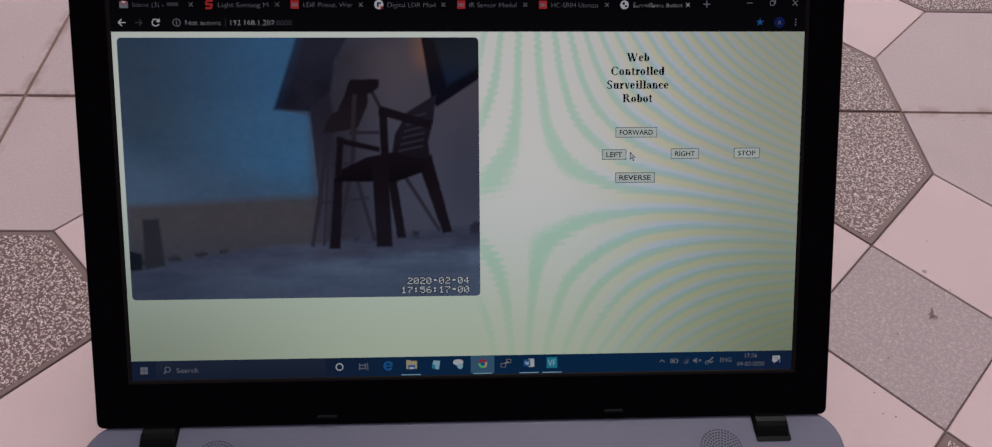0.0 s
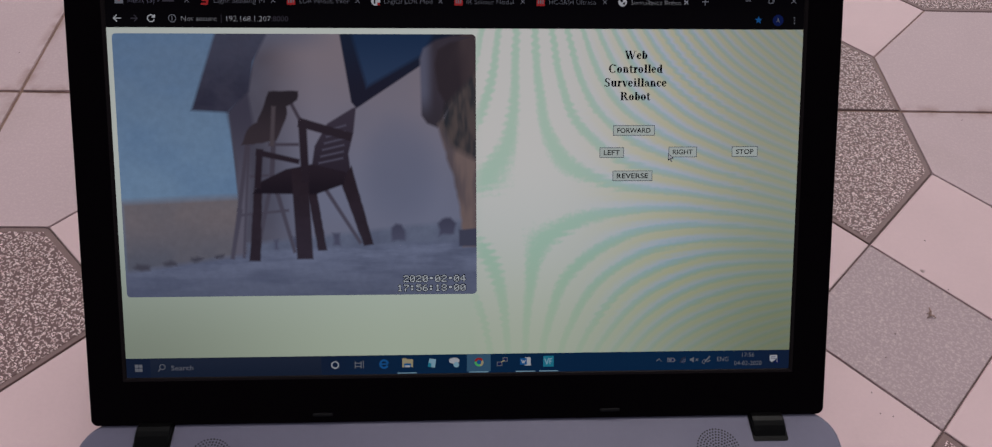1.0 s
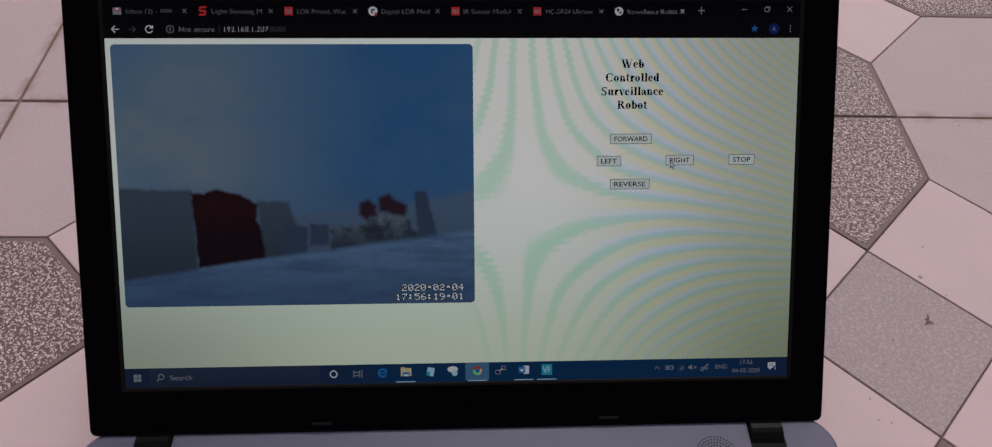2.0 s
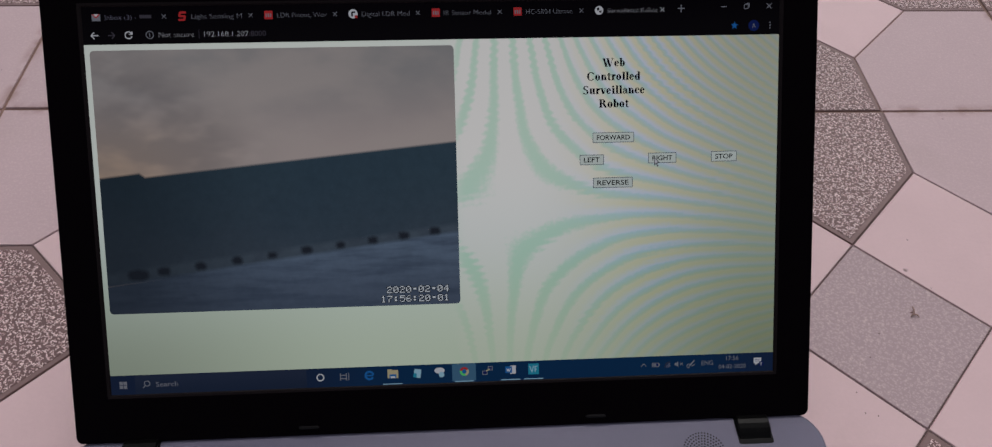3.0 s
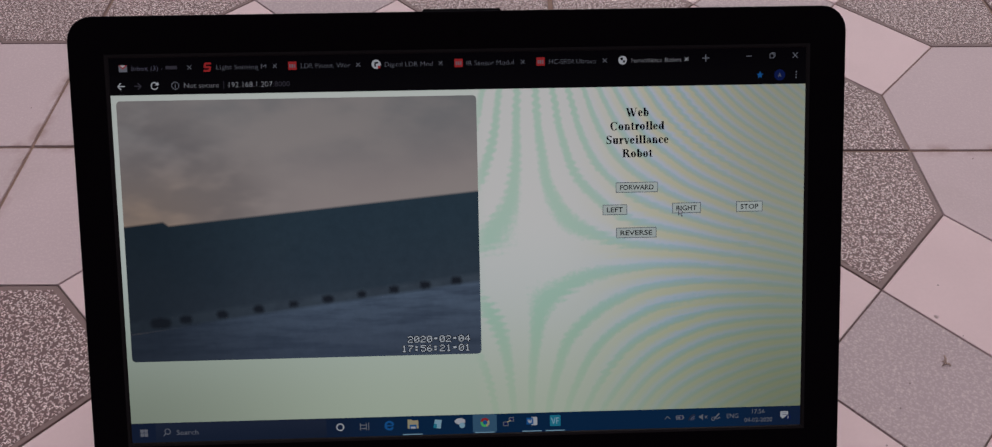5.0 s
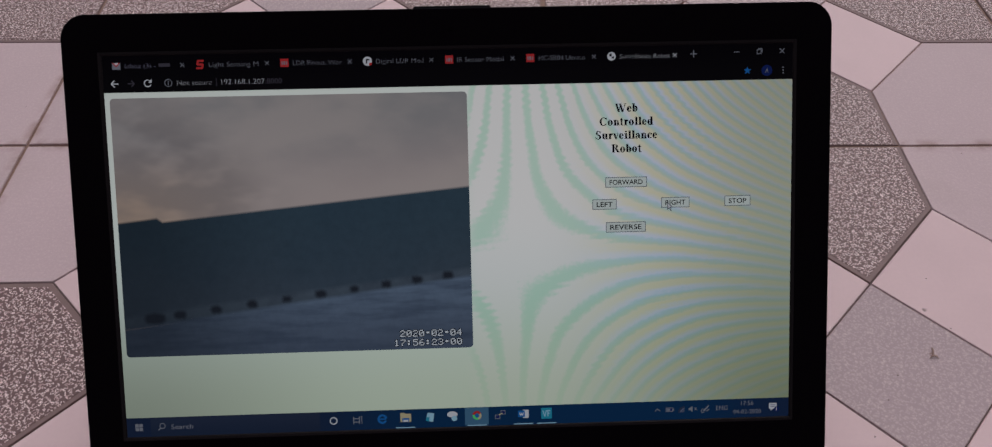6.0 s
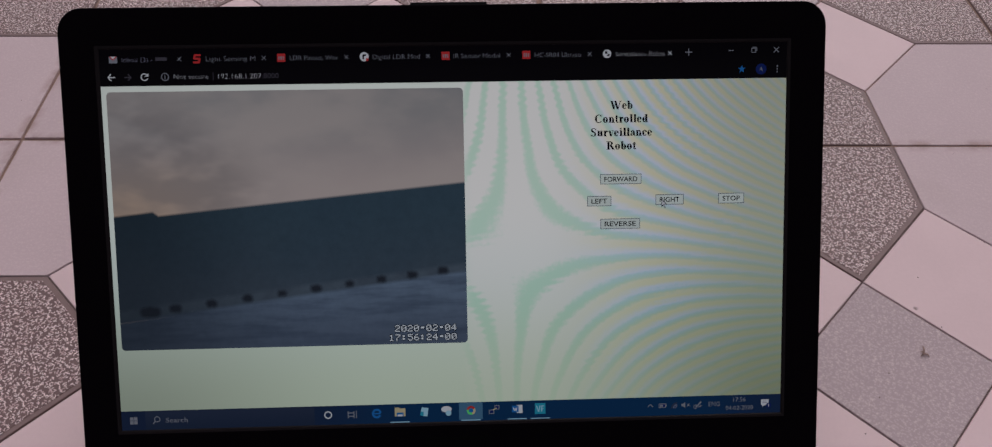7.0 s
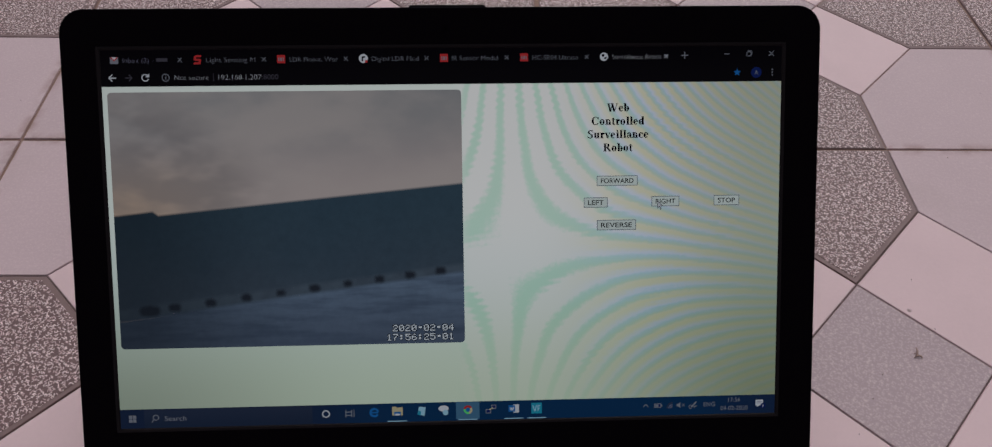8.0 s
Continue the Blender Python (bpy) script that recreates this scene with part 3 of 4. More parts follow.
def grade(top, bottom, v0, v1, cloud=None, scale=25.0, stretch=2.0, amount=1.0, left=0.0):
    """A colour that goes from top to bottom between two heights, with soft clouds of a third."""
    def colour(n):
        u, v = units(n)
        c = n.mix(n.step(v, v0, v1), lin(*top), lin(*bottom))
        if cloud:
            p = n.add("ShaderNodeMapping", Vector=n.local_place())
            p.inputs["Scale"].default_value = (1.0, stretch, 1.0)
            c = n.mix(n.math("MULTIPLY", n.step(n.noise(p.outputs[0], scale, 4.0, 0.55), 0.38, 0.68), amount), c, lin(*cloud))
            grain = n.add("ShaderNodeHueSaturation", Value=n.math("ADD", 0.86, n.math("MULTIPLY", n.noise(n.local_place(), 260.0, 3.0, 0.6), 0.28)))
            n.put(grain.inputs["Color"], c)
            c = grain.outputs[0]
        if left:
            c = n.mix(n.math("MULTIPLY", n.step(u, 420.0, 0.0), left), c, (0.004, 0.006, 0.009))
        return c
    return colour


def plain(name, r, g, b, strength=1.0):
    return display(name, lin(r, g, b), strength)


WHITE = plain("screen_white", 140, 142, 148)
SOFT = plain("screen_soft_grey", 84, 86, 94)
DIM = plain("screen_dim_grey", 78, 78, 92)
FAINT = plain("screen_faint_grey", 42, 40, 47)
INK = plain("screen_ink", 5, 5, 9)
LINE = plain("screen_line", 66, 72, 82)
KEY = display("screen_button", grade((150, 158, 154), (144, 152, 150), 200, 380))
LINE_DARK = plain("screen_dark_line", 52, 54, 60)
LIGHT = plain("screen_light_grey", 116, 117, 123)
RED = plain("screen_red", 122, 30, 32)
BLUE = plain("screen_blue", 18, 66, 114)
TEAL = plain("screen_teal", 24, 96, 116)
PALE_BLUE = plain("screen_pale_blue", 104, 134, 150)
SAND = plain("screen_sand", 128, 120, 96)
GREEN = plain("screen_green", 60, 140, 80)
NAVY = plain("screen_navy", 10, 20, 60)


def make_window(laptop):
    """The browser window: dark tab bar, pale page with the feed's opening, and the taskbar."""
    bm = bmesh.new()
    plate(bm, box_units(0, 0, 1366, 71.3), 0.0, 0.05 * MM)
    bar = part("tab_bar", bm, display("tab_bar_dark", grade((3, 2, 4), (5, 4, 6), 0, 70)), laptop, "dark browser tab bar", PANEL)
    bm = bmesh.new()
    outer = round_rect(0, -728 * U, 1366 * U, -71.3 * U, 0.4 * U, 6)
    hole = round_rect(9.5 * U, -601.5 * U, 711 * U, -82.5 * U, 8 * U, 6)
    loft(bm, [at_z(outer, -0.05 * MM), at_z(outer, 0), at_z(hole, 0), at_z(hole, -0.05 * MM)], loop=True)
    page = part("web_page", bm, display("page_light", page_colour), laptop, "pale green-white lit web page", PANEL)
    bm = bmesh.new()
    plate(bm, box_units(0, 728, 1366, 768), 0.0, 0.05 * MM)

    def bar_colour(n):
        u, v = units(n)
        c = n.mix(n.step(u, 330.0, 620.0), lin(16, 25, 44), lin(7, 31, 57))
        return n.mix(n.step(u, 1150.0, 1366.0), c, lin(14, 26, 48))
    task = part("taskbar", bm, display("taskbar_blue", bar_colour), laptop, "dark blue taskbar", PANEL)
    bm = bmesh.new()
    plate(bm, box_units(48, 729, 392, 768), 0.05 * MM)
    part("search_box", bm, display("search_grey", grade((24, 31, 47), (19, 27, 43), 729, 768)), task)
    bm = bmesh.new()
    plate(bm, box_units(690, 728.5, 739, 765), 0.05 * MM)
    part("active_button", bm, plain("active_grey", 44, 72, 94), task)
    for u in (567, 714.5, 811, 859):
        bm = bmesh.new()
        plate(bm, box_units(u - 20, 765.2, u + 20, 767.0), 0.08 * MM)
        part("underline", bm, PALE_BLUE, task)
    return bar, page, task


Z1, Z2 = 0.07 * MM, 0.10 * MM


def icon(name, parent, *shapes, m=None):
    """A small flat sign: shapes of (material, outline in display units)."""
    mats, bm = [], bmesh.new()
    for k, (mat, pts) in enumerate(shapes):
        if mat not in mats:
            mats.append(mat)
        plate(bm, pts, Z1 + k * 0.012 * MM, 0.02 * MM, mats.index(mat))
    return part(name, bm, mats, parent, "", m)


def cross_shapes(mat, u, v, r, w):
    return (mat, bar_units(u - r, v - r, u + r, v + r, w)), (mat, bar_units(u - r, v + r, u + r, v - r, w))


def ring_shapes(mat, u, v, r, w, a0=0, a1=360, n=14):
    out = []
    for i in range(n):
        a, b = radians(a0 + (a1 - a0) * i / n), radians(a0 + (a1 - a0) * (i + 1) / n)
        out.append((mat, [(u + k * math.cos(t), v + k * math.sin(t)) for k, t in ((r - w / 2, a), (r + w / 2, a), (r + w / 2, b), (r - w / 2, b))]))
    return out


def make_tabs(bar):
    tabs = ((27, "mail", "Inbox (3) -", 44, 103), (190, "sign", "Light Sensing M", 207, 303), (354, "red", "LDR Pinout, Wor", 371, 466), (517, "round", "Digital LDR Mod", 534, 627),
            (678, "red", "IR Sensor Modul", 694, 786), (839, "red", "HC-SR04 Ultraso", 856, 948), (1001, "globe", "Surveillance Robot", 1018, 1118))
    for k, (u, kind, words, a, b) in enumerate(tabs):
        v = 19.5
        last = kind == "globe"
        if kind == "mail":
            icon("mail_icon", bar, (SOFT, box_units(u - 8, v - 6, u + 8, v + 7)), (RED, [(u - 8, v - 6), (u + 8, v - 6), (u, v + 2)]), (WHITE, [(u - 5, v - 6), (u + 5, v - 6), (u, v - 1)]))
            bm = bmesh.new()
            plate(bm, box_units(109, v - 3.5, 131, v + 3), Z1)
            part("name_bar", bm, FAINT, bar, "plain bar for a hidden word")
        elif kind == "sign":
            icon("letter_sign", bar, (RED, bar_units(u + 7, v - 7, u - 4, v - 7, 4)), (RED, bar_units(u - 4, v - 8, u - 6, v + 1, 4)), (RED, bar_units(u - 6, v, u + 5, v, 4)),
                 (RED, bar_units(u + 5, v - 1, u + 3, v + 8, 4)), (RED, bar_units(u + 4, v + 7, u - 8, v + 7, 4)))
        elif kind == "red":
            icon("site_icon", bar, (RED, box_units(u - 8, v - 8, u + 8, v + 8)), (SOFT, box_units(u - 5.5, v - 3, u - 3.5, v + 4)), (SOFT, box_units(u - 1.5, v - 3, u + 1.5, v + 4)), (SOFT, box_units(u + 3.5, v - 3, u + 5.5, v + 4)))
        elif kind == "round":
            icon("site_icon", bar, (WHITE, disc_units(u, v, 9)), (RED, box_units(u + 3, v + 3, u + 8, v + 8)), (INK, bar_units(u - 2, v + 5, u - 2, v - 4, 3)), (INK, bar_units(u - 2, v - 3, u + 4, v - 3, 3)))
        else:
            icon("globe_icon", bar, (WHITE, disc_units(u, v, 8.5)), (INK, [(u - 5, v - 4), (u, v - 6), (u + 1, v - 1), (u - 3, v + 1)]), (INK, [(u + 1, v + 1), (u + 6, v), (u + 4, v + 5), (u, v + 4)]))
        lettering("tab_title", words, a, b, v + 0.5, 9.2, WHITE if last else DIM if k == 0 else SOFT, bar, Z1, -0.028 if last else -0.02)
        cu = (155, 320, 482, 643, 804, 966, 1128)[k]
        icon("tab_close", bar, *cross_shapes(WHITE if last else SOFT, cu, v, 3.8, 1.15))
    icon("new_tab", bar, (SOFT, bar_units(1159, 18, 1173, 18, 1.8)), (SOFT, bar_units(1166, 11, 1166, 25, 1.8)))
    icon("minimise", bar, (SOFT, box_units(1247, 15, 1258, 16.4)))
    icon("restore", bar, *[(SOFT, bar_units(*q, 1.3)) for q in ((1294, 12, 1302, 12), (1294, 20, 1302, 20), (1294, 12, 1294, 20), (1302, 12, 1302, 20), (1296, 10, 1304, 10), (1304, 10, 1304, 18))])
    icon("close", bar, *cross_shapes(SOFT, 1344.5, 15.3, 5, 1.4))
    v = 54
    icon("back_arrow", bar, (WHITE, bar_units(15, v, 29, v, 2)), (WHITE, bar_units(15, v, 21.5, v - 6.5, 2)), (WHITE, bar_units(15, v, 21.5, v + 6.5, 2)))
    icon("forward_arrow", bar, (FAINT, bar_units(47, v, 60, v, 2)), (FAINT, bar_units(60, v, 54, v - 6, 2)), (FAINT, bar_units(60, v, 54, v + 6, 2)))
    icon("reload", bar, *ring_shapes(WHITE, 86, v, 6.5, 2, 20, 320), (WHITE, [(86.5, v - 1), (94, v - 1), (94, v - 8)]))
    icon("info", bar, *ring_shapes(SOFT, 126, v, 7, 1.4), (SOFT, box_units(125.2, v - 1.5, 126.8, v + 4)), (SOFT, box_units(125.2, v - 4, 126.8, v - 2.4)))
    lettering("address_note", "Not secure", 143, 210, v, 9.6, LIGHT, bar, Z1, -0.02)
    icon("divider", bar, (FAINT, box_units(219, v - 8, 220, v + 8)))
    lettering("address", "192.168.1.207", 229.5, 313.5, v, 10.0, WHITE, bar, Z1, -0.024)
    lettering("address_port", ":8000", 315, 347.5, v, 10.0, FAINT, bar, Z1)
    star = [(1274.5 + (8 if i % 2 == 0 else 3.4) * math.sin(i * math.pi / 5), 53 - (8 if i % 2 == 0 else 3.4) * math.cos(i * math.pi / 5)) for i in range(10)]
    icon("star", bar, (BLUE, star))
    icon("account_disc", bar, (NAVY, disc_units(1314, 53.4, 11)))
    lettering("account_letter", "A", 1310.5, 1317.5, 53.4, 8.5, SOFT, bar, Z2 + 0.01 * MM)
    icon("menu_dots", bar, *[(SOFT, disc_units(1347, 53.3 + d, 1.5, 8)) for d in (-5.5, 0, 5.5)])


def make_page_things(page, laptop):
    for words, a, b, v in (("Web", 1007, 1053.5, 121.5), ("Controlled", 975.5, 1084, 148.5), ("Surveillance", 967, 1093, 175.5), ("Robot", 999, 1060.5, 202.5)):
        serif_word("heading", words, a, b, v - 0.2, 16.4, INK, page, Z1)
    for words, u0, u1, v0, v1 in (("FORWARD", 986.3, 1070.8, 260.2, 280.8), ("LEFT", 959.6, 1008.9, 304.4, 325.2), ("RIGHT", 1099.8, 1157.6, 303.4, 324.4),
                                  ("STOP", 1229.4, 1282.6, 303.0, 324.0), ("REVERSE", 986.6, 1067.8, 351.2, 372.2)):
        bm = bmesh.new()
        plate(bm, box_units(u0, v0, u1, v1), 0.05 * MM, 0.02 * MM)
        plate(bm, box_units(u0 + 1.2, v0 + 1.2, u1 - 1.2, v1 - 1.2), 0.07 * MM, 0.02 * MM, 1)
        button = part("button", bm, [LINE, KEY], laptop, "pale push button with a thin grey border", PANEL)
        lettering("caption", words, u0 + 8.5, u1 - 8.5, (v0 + v1) / 2, 9.6, INK, button, 0.10 * MM, 0.012)
    u, v = 0, 0
    arrow = [(u, v), (u, v + 17), (u + 4, v + 13.5), (u + 6.5, v + 19.5), (u + 9, v + 18.4), (u + 6.6, v + 12.6), (u + 12, v + 12.2)]
    small = [(u + 1.3, v + 3), (u + 1.3, v + 14), (u + 4.3, v + 11.4), (u + 6.8, v + 17.4), (u + 7.6, v + 17), (u + 5.1, v + 11.2), (u + 9, v + 11)]
    bm = bmesh.new()
    plate(bm, arrow, 0.14 * MM, 0.02 * MM)
    plate(bm, small, 0.16 * MM, 0.02 * MM, 1)
    return part("pointer", bm, [LINE_DARK, WHITE], page, "pale mouse pointer arrow")


def make_taskbar(task):
    v = 747.5
    icon("start_icon", task, *[(SOFT, box_units(a, b, a + 7, b + 7)) for a in (17, 25) for b in (740.5, 748.5)])
    icon("search_icon", task, *ring_shapes(SOFT, 72, v - 1.5, 5.5, 1.6), (SOFT, bar_units(68, v + 2.5, 63.5, v + 7.5, 1.8)))
    lettering("search_word", "Search", 89.5, 133.5, v + 1, 10, SOFT, task, Z1)
    icon("ring_icon", task, *ring_shapes(WHITE, 420, v - 0.5, 7, 2.4))
    icon("timeline_icon", task, *[(SOFT, box_units(*q)) for q in ((460, 740, 462, 755), (472, 740, 474, 755), (460, 743, 474, 745), (460, 750, 474, 752), (477, 739, 478.6, 755))])
    icon("browser_icon", task, *ring_shapes(BLUE, 520, v - 1, 8, 4.5, 30, 350), (BLUE, box_units(513, v - 2.5, 528, v + 0.5)))
    icon("folder_icon", task, (SAND, box_units(557, 737, 579, 754)), (SAND, box_units(557, 735, 566, 738)), (BLUE, box_units(561, 746, 575, 754)), (WHITE, box_units(563, 750, 573, 754)))
    icon("notes_icon", task, (PALE_BLUE, [(609, 753), (613, 736), (627, 738), (624, 756)]), (TEAL, [(609, 753), (611, 745), (617, 746), (616, 755)]))
    icon("cloud_icon", task, (WHITE, disc_units(664, 741.5, 11, 14, 0.6)), (PALE_BLUE, disc_units(668, 750, 6, 12)))
    icon("wheel_icon", task, *ring_shapes(RED, 715, 745, 7, 4.6, 190, 330), *ring_shapes(GREEN, 715, 745, 7, 4.6, 70, 190), *ring_shapes(SAND, 715, 745, 7, 4.6, -30, 70), (BLUE, disc_units(715, 745, 4)))
    icon("terminal_icon", task, (SOFT, box_units(764, 736, 774, 745)), (NAVY, box_units(765.5, 737.5, 772.5, 743.5)), (SOFT, box_units(752, 745, 763, 754)), (NAVY, box_units(753.5, 746.5, 761.5, 752.5)), (SAND, bar_units(760, 746, 768, 742, 2)))
    icon("document_icon", task, (WHITE, box_units(810, 736.5, 822, 754)), (BLUE, box_units(800, 738, 814, 752)), (WHITE, bar_units(803, 742, 805.5, 749, 1.5)), (WHITE, bar_units(805.5, 749, 807, 743, 1.5)), (WHITE, bar_units(807, 743, 808.5, 749, 1.5)), (WHITE, bar_units(808.5, 749, 811, 742, 1.5)))
    icon("viewer_icon", task, (TEAL, box_units(848, 734, 870, 757)), (PALE_BLUE, bar_units(851, 739, 855.5, 752, 2)), (PALE_BLUE, bar_units(855.5, 752, 859, 739, 2)), (PALE_BLUE, box_units(861, 739, 863, 752)), (PALE_BLUE, box_units(861, 739, 867, 741)), (PALE_BLUE, box_units(861, 745, 866, 747)))
    icon("tray_caret", task, (SOFT, bar_units(1085, 749, 1090.5, 743.5, 1.6)), (SOFT, bar_units(1090.5, 743.5, 1096, 749, 1.6)))
    icon("battery_icon", task, (SOFT, box_units(1108, 742, 1123, 751)), (NAVY, box_units(1109.5, 743.5, 1121.5, 749.5)), (SOFT, box_units(1110.5, 744.5, 1117, 748.5)), (SOFT, box_units(1123, 744.5, 1125, 748.5)))
    icon("signal_icon", task, *ring_shapes(DIM, 1147, 753, 4, 1.6, 180, 270, 6), *ring_shapes(DIM, 1147, 753, 8, 1.6, 180, 270, 6), *ring_shapes(FAINT, 1147, 753, 12, 1.6, 180, 270, 6))
    icon("sound_icon", task, (SOFT, [(1156, 744), (1159, 744), (1164, 740), (1164, 753), (1159, 749), (1156, 749)]), *cross_shapes(SOFT, 1170.5, 746.5, 2.8, 1.3))
    icon("pen_icon", task, (SOFT, bar_units(1187, 752, 1198, 740, 3)), *ring_shapes(SOFT, 1186, 751, 4, 1.5, 60, 330, 10), (SOFT, bar_units(1192, 752, 1199, 748, 2)))
    lettering("tray_language", "ENG", 1213.5, 1237.5, 746, 9.5, SOFT, task, Z1)
    lettering("tray_clock", "17:56", 1266, 1292, 737.5, 9, SOFT, task, Z1)
    lettering("tray_date", "04-02-2020", 1250, 1308, 755.3, 9, SOFT, task, Z1)
    icon("notice_icon", task, (WHITE, box_units(1325, 739, 1341, 751)), (WHITE, [(1328, 751), (1334, 751), (1328, 755)]), (DIM, box_units(1328, 742, 1338, 743.4)), (DIM, box_units(1328, 745.5, 1338, 747)), (NAVY, disc_units(1341, 752, 5.5, 12)), (WHITE, box_units(1340.3, 748.8, 1341.7, 755.2)))


# ---- the camera feed shown in the page's opening: flat pictures that slide behind the page ----
def rough(pts, amount=3.0, step=9.0, seed=1):
    """An outline with small uneven steps along its edges."""
    rnd = random.Random(seed)
    out = []
    for (a, b), (c, d) in zip(pts, pts[1:] + pts[:1]):
        n = max(1, int(math.hypot(c - a, d - b) / step))
        for i in range(n):
            k = i / n
            out.append((a + (c - a) * k + rnd.uniform(-amount, amount), b + (d - b) * k + rnd.uniform(-amount, amount)))
    return out


def sheet(name, z, colour, laptop, label, level=1.0):
    bm = bmesh.new()
    plate(bm, box_units(4, 77, 716.5, 607), z)
    return part(name, bm, display(name + "_light", colour, level), laptop, label, PANEL)


UNEVEN = {"red_sheet_picture": 1.6, "heap_picture": 5.0, "red_bag_picture": 3.5, "drain_hole_picture": 1.0, "marks_picture": 2.0, "pots_picture": 2.2, "wicker_base_picture": 1.5, "grey_block_picture": 1.5,
          "chair_leg_picture": 0.6, "ladder_top_picture": 1.4, "pale_block_picture": 1.5}


def soften(mat):
    """Lets the outermost rim of a picture's piece fade, as in a blurred low-resolution feed."""
    tree = mat.node_tree
    out = tree.nodes["Material Output"]
    edge = tree.nodes.new("ShaderNodeAttribute")
    edge.attribute_name = "soft_edge"
    clear = tree.nodes.new("ShaderNodeBsdfTransparent")
    mix = tree.nodes.new("ShaderNodeMixShader")
    tree.links.new(edge.outputs["Fac"], mix.inputs[0])
    tree.links.new(clear.outputs[0], mix.inputs[1])
    tree.links.new(tree.nodes["Principled BSDF"].outputs[0], mix.inputs[2])
    tree.links.new(mix.outputs[0], out.inputs["Surface"])
    return mat


def spread(pts, d):
    """Moves each corner of a counter-clockwise outline outwards by about d, mitred but never far."""
    out = []
    n = len(pts)
    for i in range(n):
        a, b, c = Vector(pts[i - 1]), Vector(pts[i]), Vector(pts[(i + 1) % n])
        e, f = (b - a).normalized(), (c - b).normalized()
        m = Vector((e.y + f.y, -e.x - f.x))
        m = m.normalized() if m.length > 1e-6 else Vector((e.y, -e.x))
        k = max(0.55, m.dot(Vector((e.y, -e.x))))
        out.append(tuple(b + m * d / k))
    return out


SOFTER = {"parapet_picture": 9.0, "column_picture": 5.0, "eave_picture": 3.6, "skirting_picture": 6.0, "ground_picture": 6.0, "pots_picture": 3.5, "marks_picture": 4.0, "wicker_weave_picture": 8.0,
          "wicker_base_picture": 4.0, "wicker_rim_picture": 3.4, "window_pane_picture": 5.0, "far_wall_picture": 8.0, "dusk_ground_picture": 6.0, "wall_foot_picture": 5.0, "drain_hole_picture": 4.0, "pale_ground_picture": 4.0, "pale_block_picture": 4.0, "red_bag_picture": 4.5}
BLUR = {"chair": 2.3, "debris": 3.4, "wall": 2.6, "dim": 3.0}


def shape(name, parent, z, colour, *outlines, label=""):
    """Flat soft-edged pieces of a picture, one object for each outline."""
    kind = parent.name.split("_")[0]
    mat = soften(display(name + "_light", colour if callable(colour) else lin(*colour), FEED.get(kind, 0.8)))
    d = SOFTER.get(name, BLUR[kind]) * U
    made = []
    for k, pts in enumerate(outlines):
        if name in UNEVEN:
            pts = rough(pts, UNEVEN[name], 9.0, k + len(name))
        ring = uv(pts)
        here = z - 0.002 * MM * k
        bm = bmesh.new()
        inner = [bm.verts.new(q) for q in at_z(spread(ring, -d), here)]
        outer = [bm.verts.new(q) for q in at_z(spread(ring, d), here)]
        bm.faces.new(inner)
        for i in range(len(ring)):
            j = (i + 1) % len(ring)
            bm.faces.new((outer[i], outer[j], inner[j], inner[i]))
        ob = part(name, bm, mat, parent, label)
        soft = ob.data.attributes.new("soft_edge", "FLOAT", "POINT")
        soft.data.foreach_set("value", [1.0] * len(ring) + [0.0] * len(ring))
        made.append(ob)
    return made


